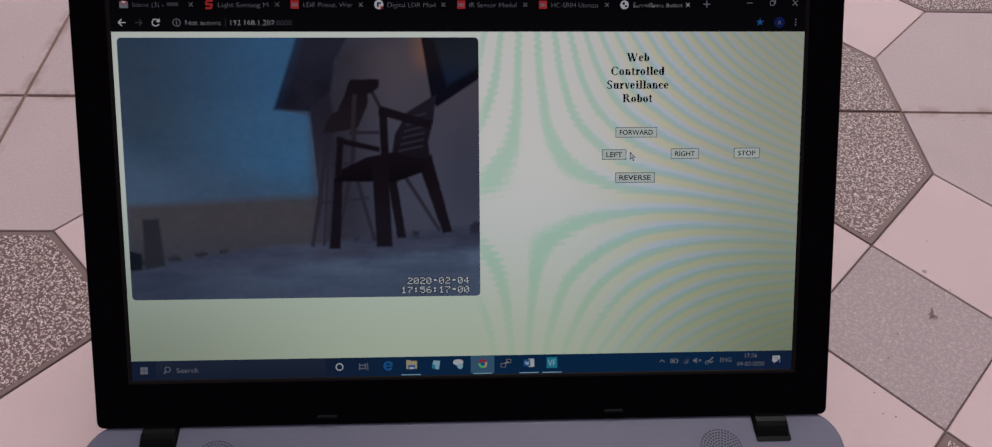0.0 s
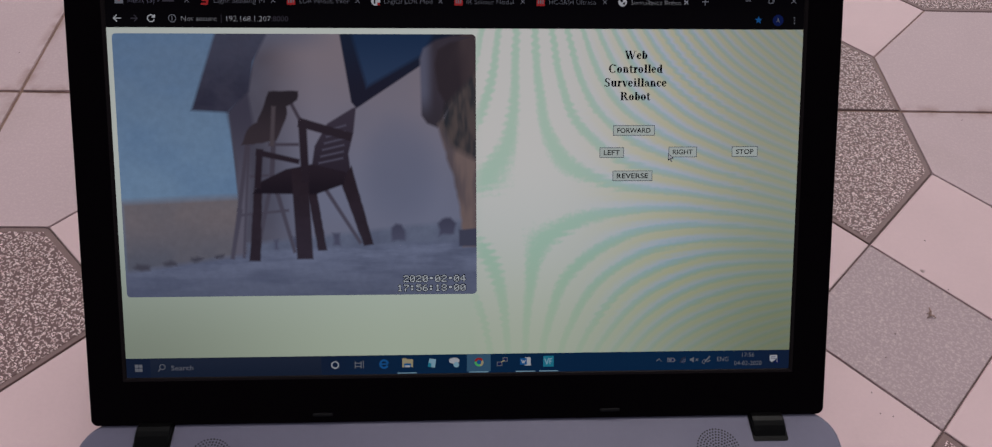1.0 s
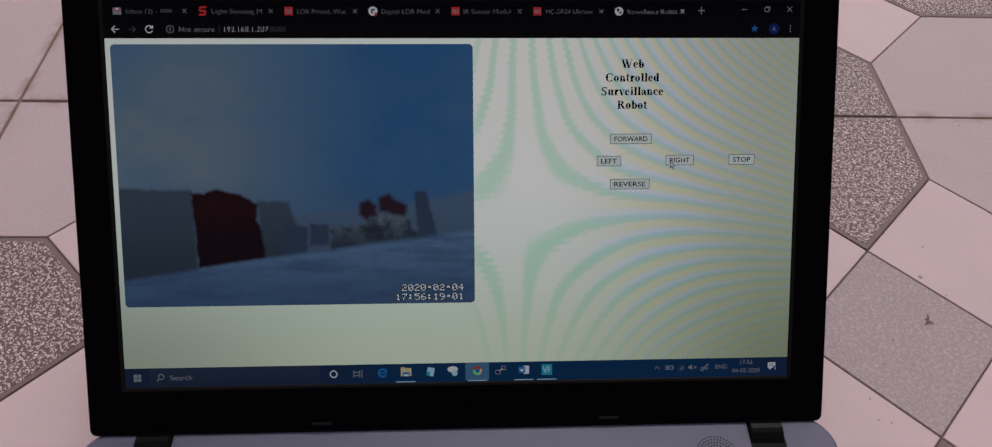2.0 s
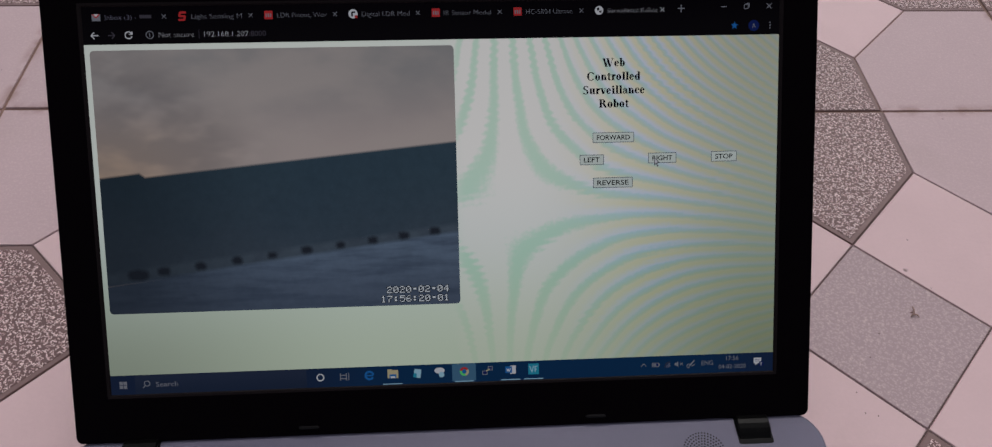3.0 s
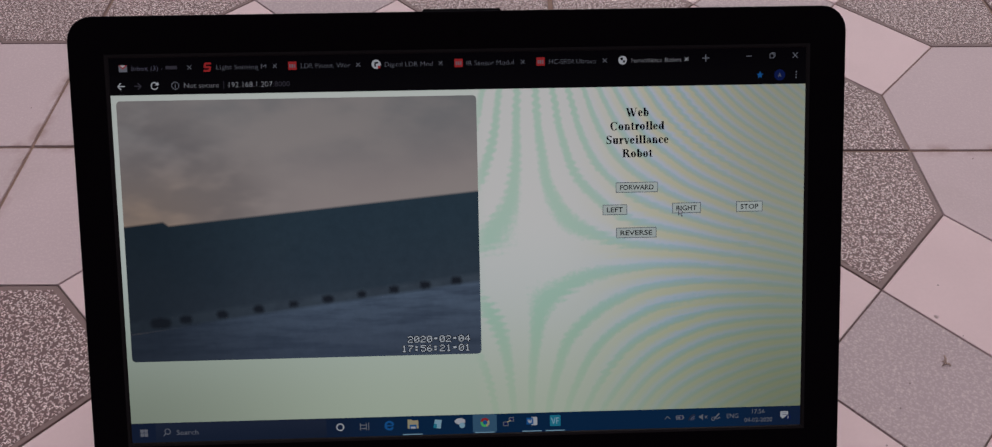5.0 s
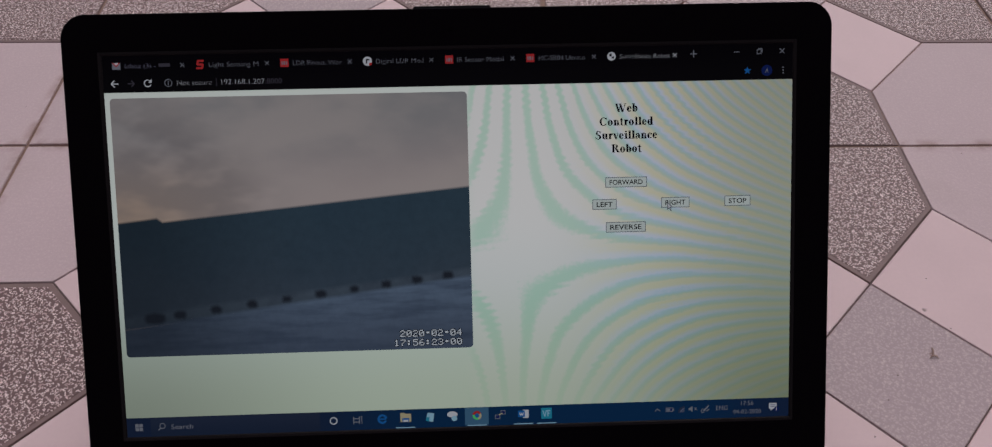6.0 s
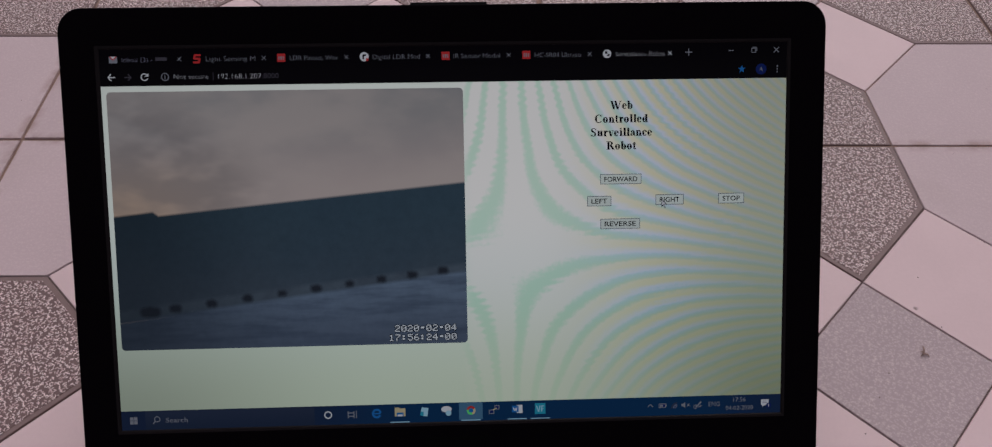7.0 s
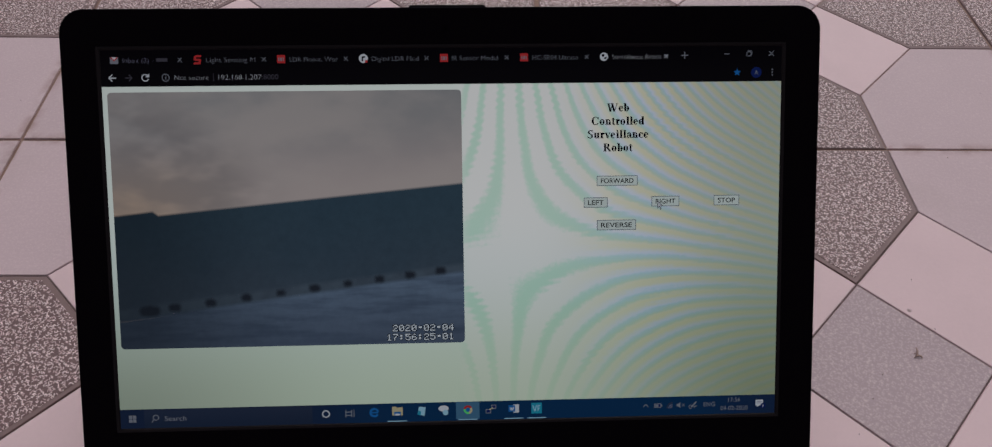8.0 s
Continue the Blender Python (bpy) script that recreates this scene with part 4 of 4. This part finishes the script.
def make_chair_view(laptop):
    """A terrace with a house corner, a ladder stool, a plastic chair and a wicker seat."""
    z = -0.80 * MM

    def house_wall(n):
        u, v = units(n)
        c = n.mix(n.step(v, 90.0, 430.0), lin(110, 101, 109), lin(97, 101, 121))
        c = n.mix(n.math("MULTIPLY", n.step(u, 400.0, 258.0), 0.9), c, lin(56, 54, 66))
        c = n.mix(n.math("MULTIPLY", n.step(v, 130.0, 80.0), n.math("MULTIPLY", n.step(u, 460.0, 360.0), 0.6)), c, lin(78, 82, 100))
        soft = n.step(n.noise(n.local_place(), 20.0, 3.0, 0.5), 0.42, 0.7)
        c = n.mix(n.math("MULTIPLY", soft, 0.35), c, lin(94, 95, 111))
        dx, dy = n.math("DIVIDE", n.math("SUBTRACT", u, 560.0), 80.0), n.math("DIVIDE", n.math("SUBTRACT", v, 350.0), 120.0)
        far = n.math("ADD", n.math("MULTIPLY", dx, dx), n.math("MULTIPLY", dy, dy))
        return n.mix(n.math("MULTIPLY", n.step(far, 1.3, 0.0), 0.45), c, lin(80, 85, 106))

    def seat_rim(n):
        u, v = units(n)
        c = n.mix(n.step(u, 606.0, 632.0), lin(76, 77, 94), lin(50, 45, 54))
        return n.mix(n.step(v, 190.0, 255.0), c, lin(46, 42, 50))

    def weave(low, high, turn, bands):
        def colour(n):
            p = n.add("ShaderNodeMapping", Vector=n.local_place())
            p.inputs["Rotation"].default_value = (0, 0, radians(turn))
            p.inputs["Scale"].default_value = (bands, bands * 0.25, 1.0)
            return n.mix(n.step(n.noise(p.outputs[0], 1.0, 2.0, 0.5), 0.36, 0.64), lin(*low), lin(*high))
        return colour

    view = sheet("chair_view", z, grade((84, 104, 129), (94, 118, 144), 80, 420, (78, 103, 134), 18.0, 1.5, 0.5), laptop, "live picture of a terrace with chairs", FEED["chair"])
    shape("parapet_picture", view, z + 0.04 * MM, grade((97, 91, 96), (76, 79, 92), 430, 545, (88, 86, 94), 40.0, 1.0, 0.6), [(6, 410), (420, 392), (420, 600), (6, 600)])
    house = shape("house_picture", view, z + 0.08 * MM, house_wall, [(300, 60), (716, 60), (716, 560), (236, 560), (238, 422), (226, 240), (258, 193)])
    house += shape("column_picture", view, z + 0.10 * MM, grade((54, 52, 66), (84, 82, 96), 220, 470), [(222, 231), (262, 185), (272, 253), (258, 400), (242, 530), (226, 530), (240, 422), (237, 334)])
    house += shape("eave_picture", view, z + 0.12 * MM, grade((56, 58, 74), (41, 41, 56), 85, 215, (58, 57, 72), 60.0, 1.0, 0.5), [(212, 60), (316, 60), (276, 136), (266, 193), (224, 234), (153, 230)])
    house += shape("window_frame_picture", view, z + 0.12 * MM, grade((22, 29, 46), (26, 26, 40), 80, 200), [(441, 60), (716, 60), (640, 118), (475, 226), (465, 214)])
    house += shape("window_pane_picture", view, z + 0.14 * MM, grade((24, 40, 66), (36, 51, 77), 70, 180), [(462, 60), (640, 60), (606, 122), (496, 184)])
    house += shape("skirting_picture", view, z + 0.14 * MM, grade((88, 95, 115), (82, 89, 110), 450, 530, (72, 78, 98), 60.0, 1.0, 0.6), [(252, 496), (716, 446), (716, 505), (252, 532)])
    house += shape("pots_picture", view, z + 0.16 * MM, grade((56, 57, 75), (66, 68, 88), 440, 500), [(540, 464), (548, 458), (562, 459), (568, 470), (566, 490), (542, 490)],
                   [(634, 456), (641, 446), (660, 446), (669, 458), (666, 478), (637, 480)], bar_units(430, 474, 430, 500, 13), bar_units(345, 484, 345, 504, 8), bar_units(310, 488, 310, 508, 7))
    ground = shape("ground_picture", view, z + 0.18 * MM, grade((94, 101, 124), (78, 84, 104), 500, 606, (70, 76, 97), 26.0, 5.0, 0.8), [(6, 552), (195, 524), (290, 512), (398, 506), (716, 490), (716, 632), (6, 632)])
    ground += shape("marks_picture", view, z + 0.20 * MM, (60, 60, 72), disc_units(42, 542, 16, 12, 0.5), disc_units(98, 534, 13, 12, 0.4), disc_units(150, 526, 11, 12, 0.4), disc_units(196, 520, 9, 12, 0.4))
    zz = z + 0.22 * MM
    wicker = shape("wicker_seat_picture", view, zz, weave((42, 36, 42), (58, 49, 53), 20.0, 60.0), [(612, 118), (640, 96), (676, 84), (716, 78), (716, 170), (660, 222), (636, 258), (612, 244)])
    wicker += shape("wicker_rim_picture", view, zz + 0.02 * MM, seat_rim, [(601, 130), (608, 110), (632, 94), (668, 84), (700, 88), (660, 98), (636, 112), (630, 140), (636, 190), (648, 212), (644, 256), (634, 264), (614, 256), (603, 240)])
    wicker += shape("wicker_base_picture", view, zz + 0.03 * MM, weave((76, 68, 73), (99, 85, 84), -12.0, 130.0), [(634, 256), (716, 200), (716, 503), (684, 503), (679, 432), (668, 372), (652, 325)])
    wicker += shape("wicker_weave_picture", view, zz + 0.05 * MM, weave((38, 40, 46), (70, 62, 62), 25.0, 190.0), [(640, 256), (654, 218), (716, 150), (716, 330), (690, 318), (660, 300)])
    wicker += shape("wicker_foot_picture", view, zz + 0.06 * MM, (56, 58, 75), [(676, 470), (716, 466), (716, 503), (676, 503)])
    zl = z + 0.30 * MM
    lad = shape("ladder_picture", view, zl, grade((58, 52, 62), (66, 64, 78), 200, 520), bar_units(316, 214, 304, 372, 10), bar_units(259, 294, 238, 430, 8), bar_units(240, 425, 221, 526, 10, 8), bar_units(344, 210, 372, 266, 7), bar_units(300, 297, 360, 297, 6),
                bar_units(234, 438, 336, 428, 5), bar_units(314, 392, 346, 514, 9, 7), bar_units(299, 390, 274, 500, 8), bar_units(262, 360, 300, 358, 5), bar_units(409, 384, 478, 496, 8, 7), bar_units(262, 300, 244, 524, 5))
    lad += shape("ladder_top_picture", view, zl + 0.02 * MM, grade((36, 31, 37), (48, 41, 47), 200, 290), [(305, 193), (361, 192), (360, 210), (339, 222), (337, 247), (316, 289), (270, 297), (249, 297), (258, 270), (279, 253), (295, 216)])
    lad += shape("ladder_post_picture", view, zl + 0.04 * MM, (66, 59, 65), bar_units(313, 222, 307, 300, 8))
    zc = z + 0.38 * MM
    leg = grade((36, 28, 35), (42, 36, 46), 340, 520, (32, 26, 33), 50.0, 1.0, 0.5)
    chair = shape("chair_leg_picture", view, zc, leg, [(269, 384), (285, 384), (277, 530), (255, 530)], [(374, 390), (392, 388), (410, 509), (392, 510)], [(440, 370), (463, 340), (503, 498), (484, 501)])
    chair += shape("chair_back_picture", view, zc - 0.02 * MM, grade((50, 44, 56), (38, 32, 42), 230, 370), [(381, 358), (391, 300), (417, 256), (465, 227), (474, 223), (468, 272), (457, 316), (462, 362)])
    chair += shape("chair_slot_picture", view, zc, (68, 65, 80), *[bar_units(398 + i * 4, 334 - i * 13, 446 + i * 1.5, 324 - i * 13, 3.2) for i in range(6)])
    chair += shape("chair_seat_picture", view, zc + 0.02 * MM, grade((34, 27, 35), (25, 20, 28), 340, 395), [(267, 394), (283, 370), (333, 346), (384, 336), (452, 352), (447, 376), (391, 396), (276, 394)])
    chair += shape("front_leg_picture", view, zc + 0.04 * MM, leg, [(343, 346), (376, 346), (382, 527), (350, 527)])
    chair += shape("chair_arm_picture", view, zc + 0.06 * MM, grade((38, 31, 39), (34, 27, 35), 250, 380), bar_units(276, 384, 283, 306, 13, 13), bar_units(276, 312, 360, 331, 12, 10), bar_units(371, 372, 368, 250, 16), bar_units(361, 253, 464, 283, 18, 17))
    return view, house + wicker, lad + chair, ground


def make_debris_view(laptop):
    """The far end of the terrace at dusk: blocks, a dark red sheet and a heap of things."""
    z = -1.20 * MM
    
    def dusk(n):
        u, v = units(n)
        c = n.mix(n.step(u, 120.0, 560.0), lin(78, 92, 104), lin(33, 68, 106))
        c = n.mix(n.math("MULTIPLY", n.step(v, 330.0, 430.0), 0.5), c, lin(52, 66, 86))
        c = n.mix(n.math("MULTIPLY", n.step(n.math("ADD", u, n.math("MULTIPLY", v, 0.6)), 200.0, 60.0), 0.5), c, lin(48, 76, 104))
        p = n.add("ShaderNodeMapping", Vector=n.local_place())
        p.inputs["Scale"].default_value = (1.0, 1.6, 1.0)
        return n.mix(n.math("MULTIPLY", n.step(n.noise(p.outputs[0], 14.0, 4.0, 0.55), 0.36, 0.68), 0.5), c, lin(52, 80, 110))
    view = sheet("debris_view", z, dusk, laptop, "live picture of a dusky terrace end", FEED["debris"])
    shape("far_wall_picture", view, z + 0.04 * MM, grade((58, 74, 96), (50, 66, 88), 380, 500), [(270, 420), (560, 405), (716, 372), (716, 520), (270, 520)])
    shape("pale_block_picture", view, z + 0.07 * MM, grade((44, 55, 68), (34, 43, 54), 370, 540), [(0, 362), (90, 366), (150, 366), (156, 535), (0, 552)], [(279, 389), (340, 393), (374, 500), (288, 506)])
    shape("red_sheet_picture", view, z + 0.10 * MM, grade((30, 13, 16), (18, 10, 16), 380, 480, (22, 11, 16), 90.0, 1.0, 0.7), [(148, 373), (172, 374), (198, 366), (235, 373), (279, 396), (276, 427), (286, 450), (290, 506), (157, 526)])
    shape("grey_block_picture", view, z + 0.10 * MM, (36, 48, 66), [(331, 437), (376, 443), (374, 496), (329, 499)], [(380, 436), (418, 440), (420, 480), (380, 480)], [(591, 372), (614, 372), (637, 466), (598, 470)])
    shape("heap_picture", view, z + 0.13 * MM, grade((70, 82, 92), (40, 50, 62), 420, 480, (24, 30, 40), 120.0, 1.0, 0.9), [(425, 444), (483, 440), (500, 425), (566, 416), (598, 461), (598, 474), (424, 490)])
    shape("red_bag_picture", view, z + 0.16 * MM, (34, 22, 32), [(478, 398), (496, 392), (514, 398), (516, 424), (492, 428), (477, 420)], [(520, 386), (542, 376), (556, 392), (574, 402), (572, 420), (548, 420), (522, 412)])
    shape("dusk_ground_picture", view, z + 0.19 * MM, grade((64, 86, 114), (46, 66, 92), 470, 600, (38, 56, 82), 20.0, 7.0, 0.7), [(0, 551), (222, 516), (420, 490), (716, 452), (716, 607), (0, 607)])
    return view


def make_wall_view(laptop):
    """A long low wall under a cloudy sky, with a row of dark drain holes along its foot."""
    z = -1.60 * MM

    def cloudy(n):
        u, v = units(n)
        c = n.mix(n.step(v, 80.0, 330.0), lin(108, 108, 110), lin(142, 131, 129))
        p = n.add("ShaderNodeMapping", Vector=n.local_place())
        p.inputs["Scale"].default_value = (1.0, 1.9, 1.0)
        p.inputs["Rotation"].default_value = (0, 0, 0.45)
        soft = n.step(n.noise(p.outputs[0], 13.0, 4.0, 0.55), 0.34, 0.66)
        c = n.mix(n.math("MULTIPLY", soft, 0.6), c, lin(142, 134, 131))
        low = n.math("MULTIPLY", n.step(u, 330.0, 0.0), n.step(v, 170.0, 330.0))
        c = n.mix(n.math("MULTIPLY", low, 0.8), c, lin(152, 130, 110))
        band = n.step(n.math("ADD", n.math("SUBTRACT", u, n.math("MULTIPLY", v, 1.3)), n.math("MULTIPLY", n.noise(n.local_place(), 22.0, 3.0), 190.0)), 190.0, -10.0)
        streak = n.math("MULTIPLY", n.math("MULTIPLY", band, n.step(n.noise(p.outputs[0], 24.0, 3.0, 0.5), 0.34, 0.6)), n.step(u, 420.0, 200.0))
        return n.mix(n.math("MULTIPLY", streak, 0.6), c, lin(94, 90, 92))
    view = sheet("wall_view", z, cloudy, laptop, "live picture of a terrace wall under cloud", FEED["wall"])
    shape("wall_picture", view, z + 0.05 * MM, grade((40, 55, 66), (48, 57, 68), 280, 540, (35, 49, 61), 12.0, 1.0, 0.5, 0.6), [(0, 330), (84, 321), (95, 329), (716, 271), (716, 470), (0, 548)])
    shape("wall_foot_picture", view, z + 0.08 * MM, grade((56, 66, 77), (56, 66, 77), 0, 1, (45, 53, 64), 60.0, 1.0, 0.6, 0.6), [(0, 521), (716, 437), (716, 458), (0, 546)])
    shape("pale_ground_picture", view, z + 0.11 * MM, grade((74, 88, 106), (60, 70, 86), 450, 600, (48, 58, 74), 22.0, 7.0, 0.7, 0.65), [(0, 546), (350, 500), (716, 453), (716, 607), (0, 607)])
    holes = []
    for k in range(10):
        u = (69, 119, 192, 265, 335, 404, 472, 537, 600, 663)[k]
        v = 531 - 0.1235 * u
        r = (16, 12, 11, 11, 9, 11, 9, 10, 11, 11)[k]
        holes.append([(u + r * math.cos(t) * (1.3 if k == 0 else 1), v + 2 + r * 0.72 * math.copysign(abs(math.sin(t)) ** 0.6, math.sin(t))) for t in [math.pi * 2 * i / 16 for i in range(16)]])
    shape("drain_hole_picture", view, z + 0.14 * MM, grade((27, 31, 39), (27, 31, 39), 0, 1, None, left=0.4), *holes)
    return view


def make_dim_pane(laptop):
    """The feed's dark first moment: an added tinted pane dims the picture, with a dark post at its edge."""
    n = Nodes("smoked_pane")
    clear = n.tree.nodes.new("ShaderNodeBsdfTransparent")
    # Uneven tint stands for the feed's lower exposure, region by region.
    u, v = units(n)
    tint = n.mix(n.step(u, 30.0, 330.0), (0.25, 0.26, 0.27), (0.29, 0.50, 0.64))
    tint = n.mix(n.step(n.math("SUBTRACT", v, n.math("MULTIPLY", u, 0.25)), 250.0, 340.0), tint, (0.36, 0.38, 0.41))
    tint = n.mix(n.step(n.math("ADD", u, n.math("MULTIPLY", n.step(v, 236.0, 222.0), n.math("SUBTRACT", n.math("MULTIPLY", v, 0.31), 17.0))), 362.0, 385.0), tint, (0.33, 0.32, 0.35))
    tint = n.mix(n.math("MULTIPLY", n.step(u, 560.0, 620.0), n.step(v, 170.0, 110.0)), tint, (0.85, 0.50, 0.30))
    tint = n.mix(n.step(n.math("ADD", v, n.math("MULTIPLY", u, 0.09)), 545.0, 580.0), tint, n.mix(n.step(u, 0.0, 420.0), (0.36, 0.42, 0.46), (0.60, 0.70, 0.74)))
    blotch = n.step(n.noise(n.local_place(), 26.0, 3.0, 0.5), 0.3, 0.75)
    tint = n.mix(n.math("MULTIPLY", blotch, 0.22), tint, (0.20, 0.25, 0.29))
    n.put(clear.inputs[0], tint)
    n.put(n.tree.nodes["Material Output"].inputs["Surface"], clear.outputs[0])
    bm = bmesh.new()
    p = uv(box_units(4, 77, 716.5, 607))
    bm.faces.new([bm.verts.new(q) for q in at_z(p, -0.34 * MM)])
    pane = part("dim_pane", bm, n.mat, laptop, "added tinted layer that darkens the first picture", PANEL)
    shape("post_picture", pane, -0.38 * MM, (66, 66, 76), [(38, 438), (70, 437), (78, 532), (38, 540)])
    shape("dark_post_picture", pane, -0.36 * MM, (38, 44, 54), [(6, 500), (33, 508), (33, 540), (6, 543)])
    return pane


STAMP = plain("stamp_white", 152, 158, 164)


STAMP_EDGE = plain("stamp_edge", 18, 21, 28)


DOTS = {"0": "0e11131519110e", "1": "040c040404040e", "2": "0e11010608101f", "3": "0e11010601110e", "4": "02060a121f0202", "5": "1f101e0101110e", "6": "0608101e11110e",
        "7": "1f010204080808", "8": "0e11110e11110e", "9": "0e11110f01020c", "-": "00000e0e000000", ":": "000c0c000c0c00"}


def stamp(ch, u, v, laptop):
    """One dot-matrix character of the feed's date stamp: pale dots on a dark surround."""
    rows = [int(DOTS[ch][2 * k:2 * k + 2], 16) for k in range(7)]
    face = {(3 * x + a, 3 * y + b) for y, row in enumerate(rows) for x in range(5) if row >> (4 - x) & 1 for a in range(3) for b in range(3)}
    rim = {(x + a, y + b) for x, y in face for a in (-2, -1, 0, 1, 2) for b in (-2, -1, 0, 1, 2) if abs(a) + abs(b) < 4}
    px, py = 10.4 / 15, 13.4 / 21
    ob = None
    for name, cells, material, z in (("stamp_digit", rim, STAMP_EDGE, -0.20 * MM), ("digit_face", face, STAMP, -0.17 * MM)):
        bm = bmesh.new()
        for x, y in sorted(cells):
            q = uv(box_units(u + 1.2 + x * px, v - 6.7 + y * py, u + 1.2 + (x + 1) * px, v - 6.7 + (y + 1) * py))
            bm.faces.new([bm.verts.new(k) for k in at_z(q, z)])
        bmesh.ops.remove_doubles(bm, verts=bm.verts, dist=1e-7)
        ob = part(name, bm, material, ob or laptop, "", None if ob else PANEL)
    return ob.parent


def make_stamp(laptop):
    for i, ch in enumerate("2020-02-04"):
        stamp(ch, 561.4 + 12.8 * i, 569, laptop)
    for i, ch in enumerate("17:56:"):
        stamp(ch, 548.6 + 12.8 * i, 588, laptop)
    for i, ch in ((8, "-"), (9, "0")):
        stamp(ch, 548.6 + 12.8 * i, 588, laptop)
    runs = ((6, "1", 0, 2.25), (6, "2", 2.25, 8), (7, "7", 0, 0.55), (7, "8", 0.55, 1.55), (7, "9", 1.55, 2.25), (7, "0", 2.25, 4.1), (7, "1", 4.1, 5.05), (7, "3", 5.05, 6.4), (7, "4", 6.4, 7.45), (7, "5", 7.45, 8),
            (10, "0", 0, 1.55), (10, "1", 1.55, 5.05), (10, "0", 5.05, 7.45), (10, "1", 7.45, 8))
    return [(stamp(ch, 548.6 + 12.8 * i, 588, laptop), a, b) for i, ch, a, b in runs]


# ---- small litter on the tiles ----
def make_litter():
    n = make_simple("dry_leaf", (0.30, 0.19, 0.16), 0.8, 300.0, 0.5)
    bm = bmesh.new()
    for a, r, w in ((75, 0.0058, 0.0012), (215, 0.0032, 0.0010), (-40, 0.0034, 0.0010), (140, 0.0022, 0.0008)):
        d = Vector((math.cos(radians(a)), math.sin(radians(a)), 0))
        s = Vector((-d.y, d.x, 0)) * w / 2
        o = Vector((0, 0, 0.0006))
        rings = []
        for k, h in ((0.0, 1.0), (0.5, 0.8), (1.0, 0.3)):
            c = o + d * r * k + Vector((0, 0, 0.0012 * math.sin(k * 3)))
            rings.append([tuple(c + s * h), tuple(c - s * h), tuple(c - s * h + Vector((0, 0, -0.0005))), tuple(c + s * h + Vector((0, 0, -0.0005)))])
        loft(bm, rings)
    leaf = part("dry_twig", bm, n, None)
    leaf.location = (0.2902, 0.0785, 0.0002)
    tagged(leaf, "tiny dry brown twig scrap lying on a grey tile", "twig")
    grit = make_simple("dark_grit", (0.12, 0.08, 0.07), 0.9, 300.0, 0.4)
    spots = ((0.3096, 0.0979), (0.3097, 0.1379), (0.2351, 0.0265), (0.2357, 0.0133), (0.2424, 0.0112), (0.3847, 0.256), (0.2515, 0.0493), (0.2632, 0.0655), (0.3689, 0.1673), (-0.3523, 0.3356))
    first = None
    for k, (x, y) in enumerate(spots):
        m = pose(x, y, 0.0004, 0, 0, random.uniform(0, 360))
        if first is None:
            bm = bmesh.new()
            bmesh.ops.create_icosphere(bm, subdivisions=1, radius=0.00055)
            for q in bm.verts:
                q.co *= random.uniform(0.6, 1.1)
                q.co.z *= 0.5
            first = part("grit_speck", bm, grit, None)
            first.matrix_basis = m
            tagged(first, "small dark speck of grit on the tiles", "grit", "grit on the tiles")
        else:
            copy_thing(first, m)


ground = make_ground()
floor = make_floor()
laptop = tagged(new("laptop"), "open black laptop with a lit web page, standing on patterned tiles", "laptop")
laptop.matrix_basis = pose(-0.00162, 0.00290, 0, 0, 0, 0.019)
make_base(laptop)
make_hinges(laptop)
make_lid(laptop)
tab_bar, web_page, taskbar = make_window(laptop)
make_tabs(tab_bar)
pointer = make_page_things(web_page, laptop)
make_taskbar(taskbar)
chair_view, far_things, near_things, feed_ground = make_chair_view(laptop)
debris_view = make_debris_view(laptop)
wall_view = make_wall_view(laptop)
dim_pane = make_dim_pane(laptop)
digits = make_stamp(laptop)
make_litter()
make_tiles(floor)


def motions():
    """What changes on the display: the pointer, and the feed's pictures as its camera turns."""
    def shift(u, v):
        return pose(u * U, -v * U, 0)

    track = ((0.0, 1016, 309), (0.2, 1040, 312), (0.4, 1063, 317), (0.5, 1067, 318), (0.6, 1070, 317), (0.7, 1090, 315), (0.8, 1094, 317), (1.0, 1099, 315), (1.5, 1106, 315), (3.0, 1112, 312), (8.0, 1112, 312))
    walk(pointer, [(t, shift(u, v)) for t, u, v in track])
    for ob in far_things:
        walk(ob, [(t, shift(*d)) for t, d in ((0.0, (152, -8)), (0.533, (152, -8)), (0.567, (0, 0)), (8.0, (0, 0)))])
    for ob in near_things:
        walk(ob, [(t, shift(*d)) for t, d in ((0.0, (152, -29)), (0.533, (152, -29)), (0.567, (0, 0)), (8.0, (0, 0)))])
    for ob in feed_ground:
        walk(ob, [(t, shift(*d)) for t, d in ((0.0, (0, -16)), (0.533, (0, -16)), (0.567, (0, 0)), (8.0, (0, 0)))])
    # The added dimming pane slides off when the feed brightens.
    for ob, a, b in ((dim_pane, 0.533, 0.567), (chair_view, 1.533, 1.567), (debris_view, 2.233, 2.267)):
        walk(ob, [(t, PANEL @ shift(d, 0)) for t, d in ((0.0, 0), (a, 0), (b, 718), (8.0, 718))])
    for ob, a, b in digits:
        rows = [(0.0, 0 if a == 0 else 112)]
        if a > 0:
            rows += [(a - 0.034, 112), (a + 0.034, 0)]
        if b < 8:
            rows += [(b - 0.034, 0), (b + 0.034, 112)]
        rows.append((8.0, 0 if b == 8 else 112))
        walk(ob, [(t, PANEL @ shift(d, 0)) for t, d in rows])


motions()
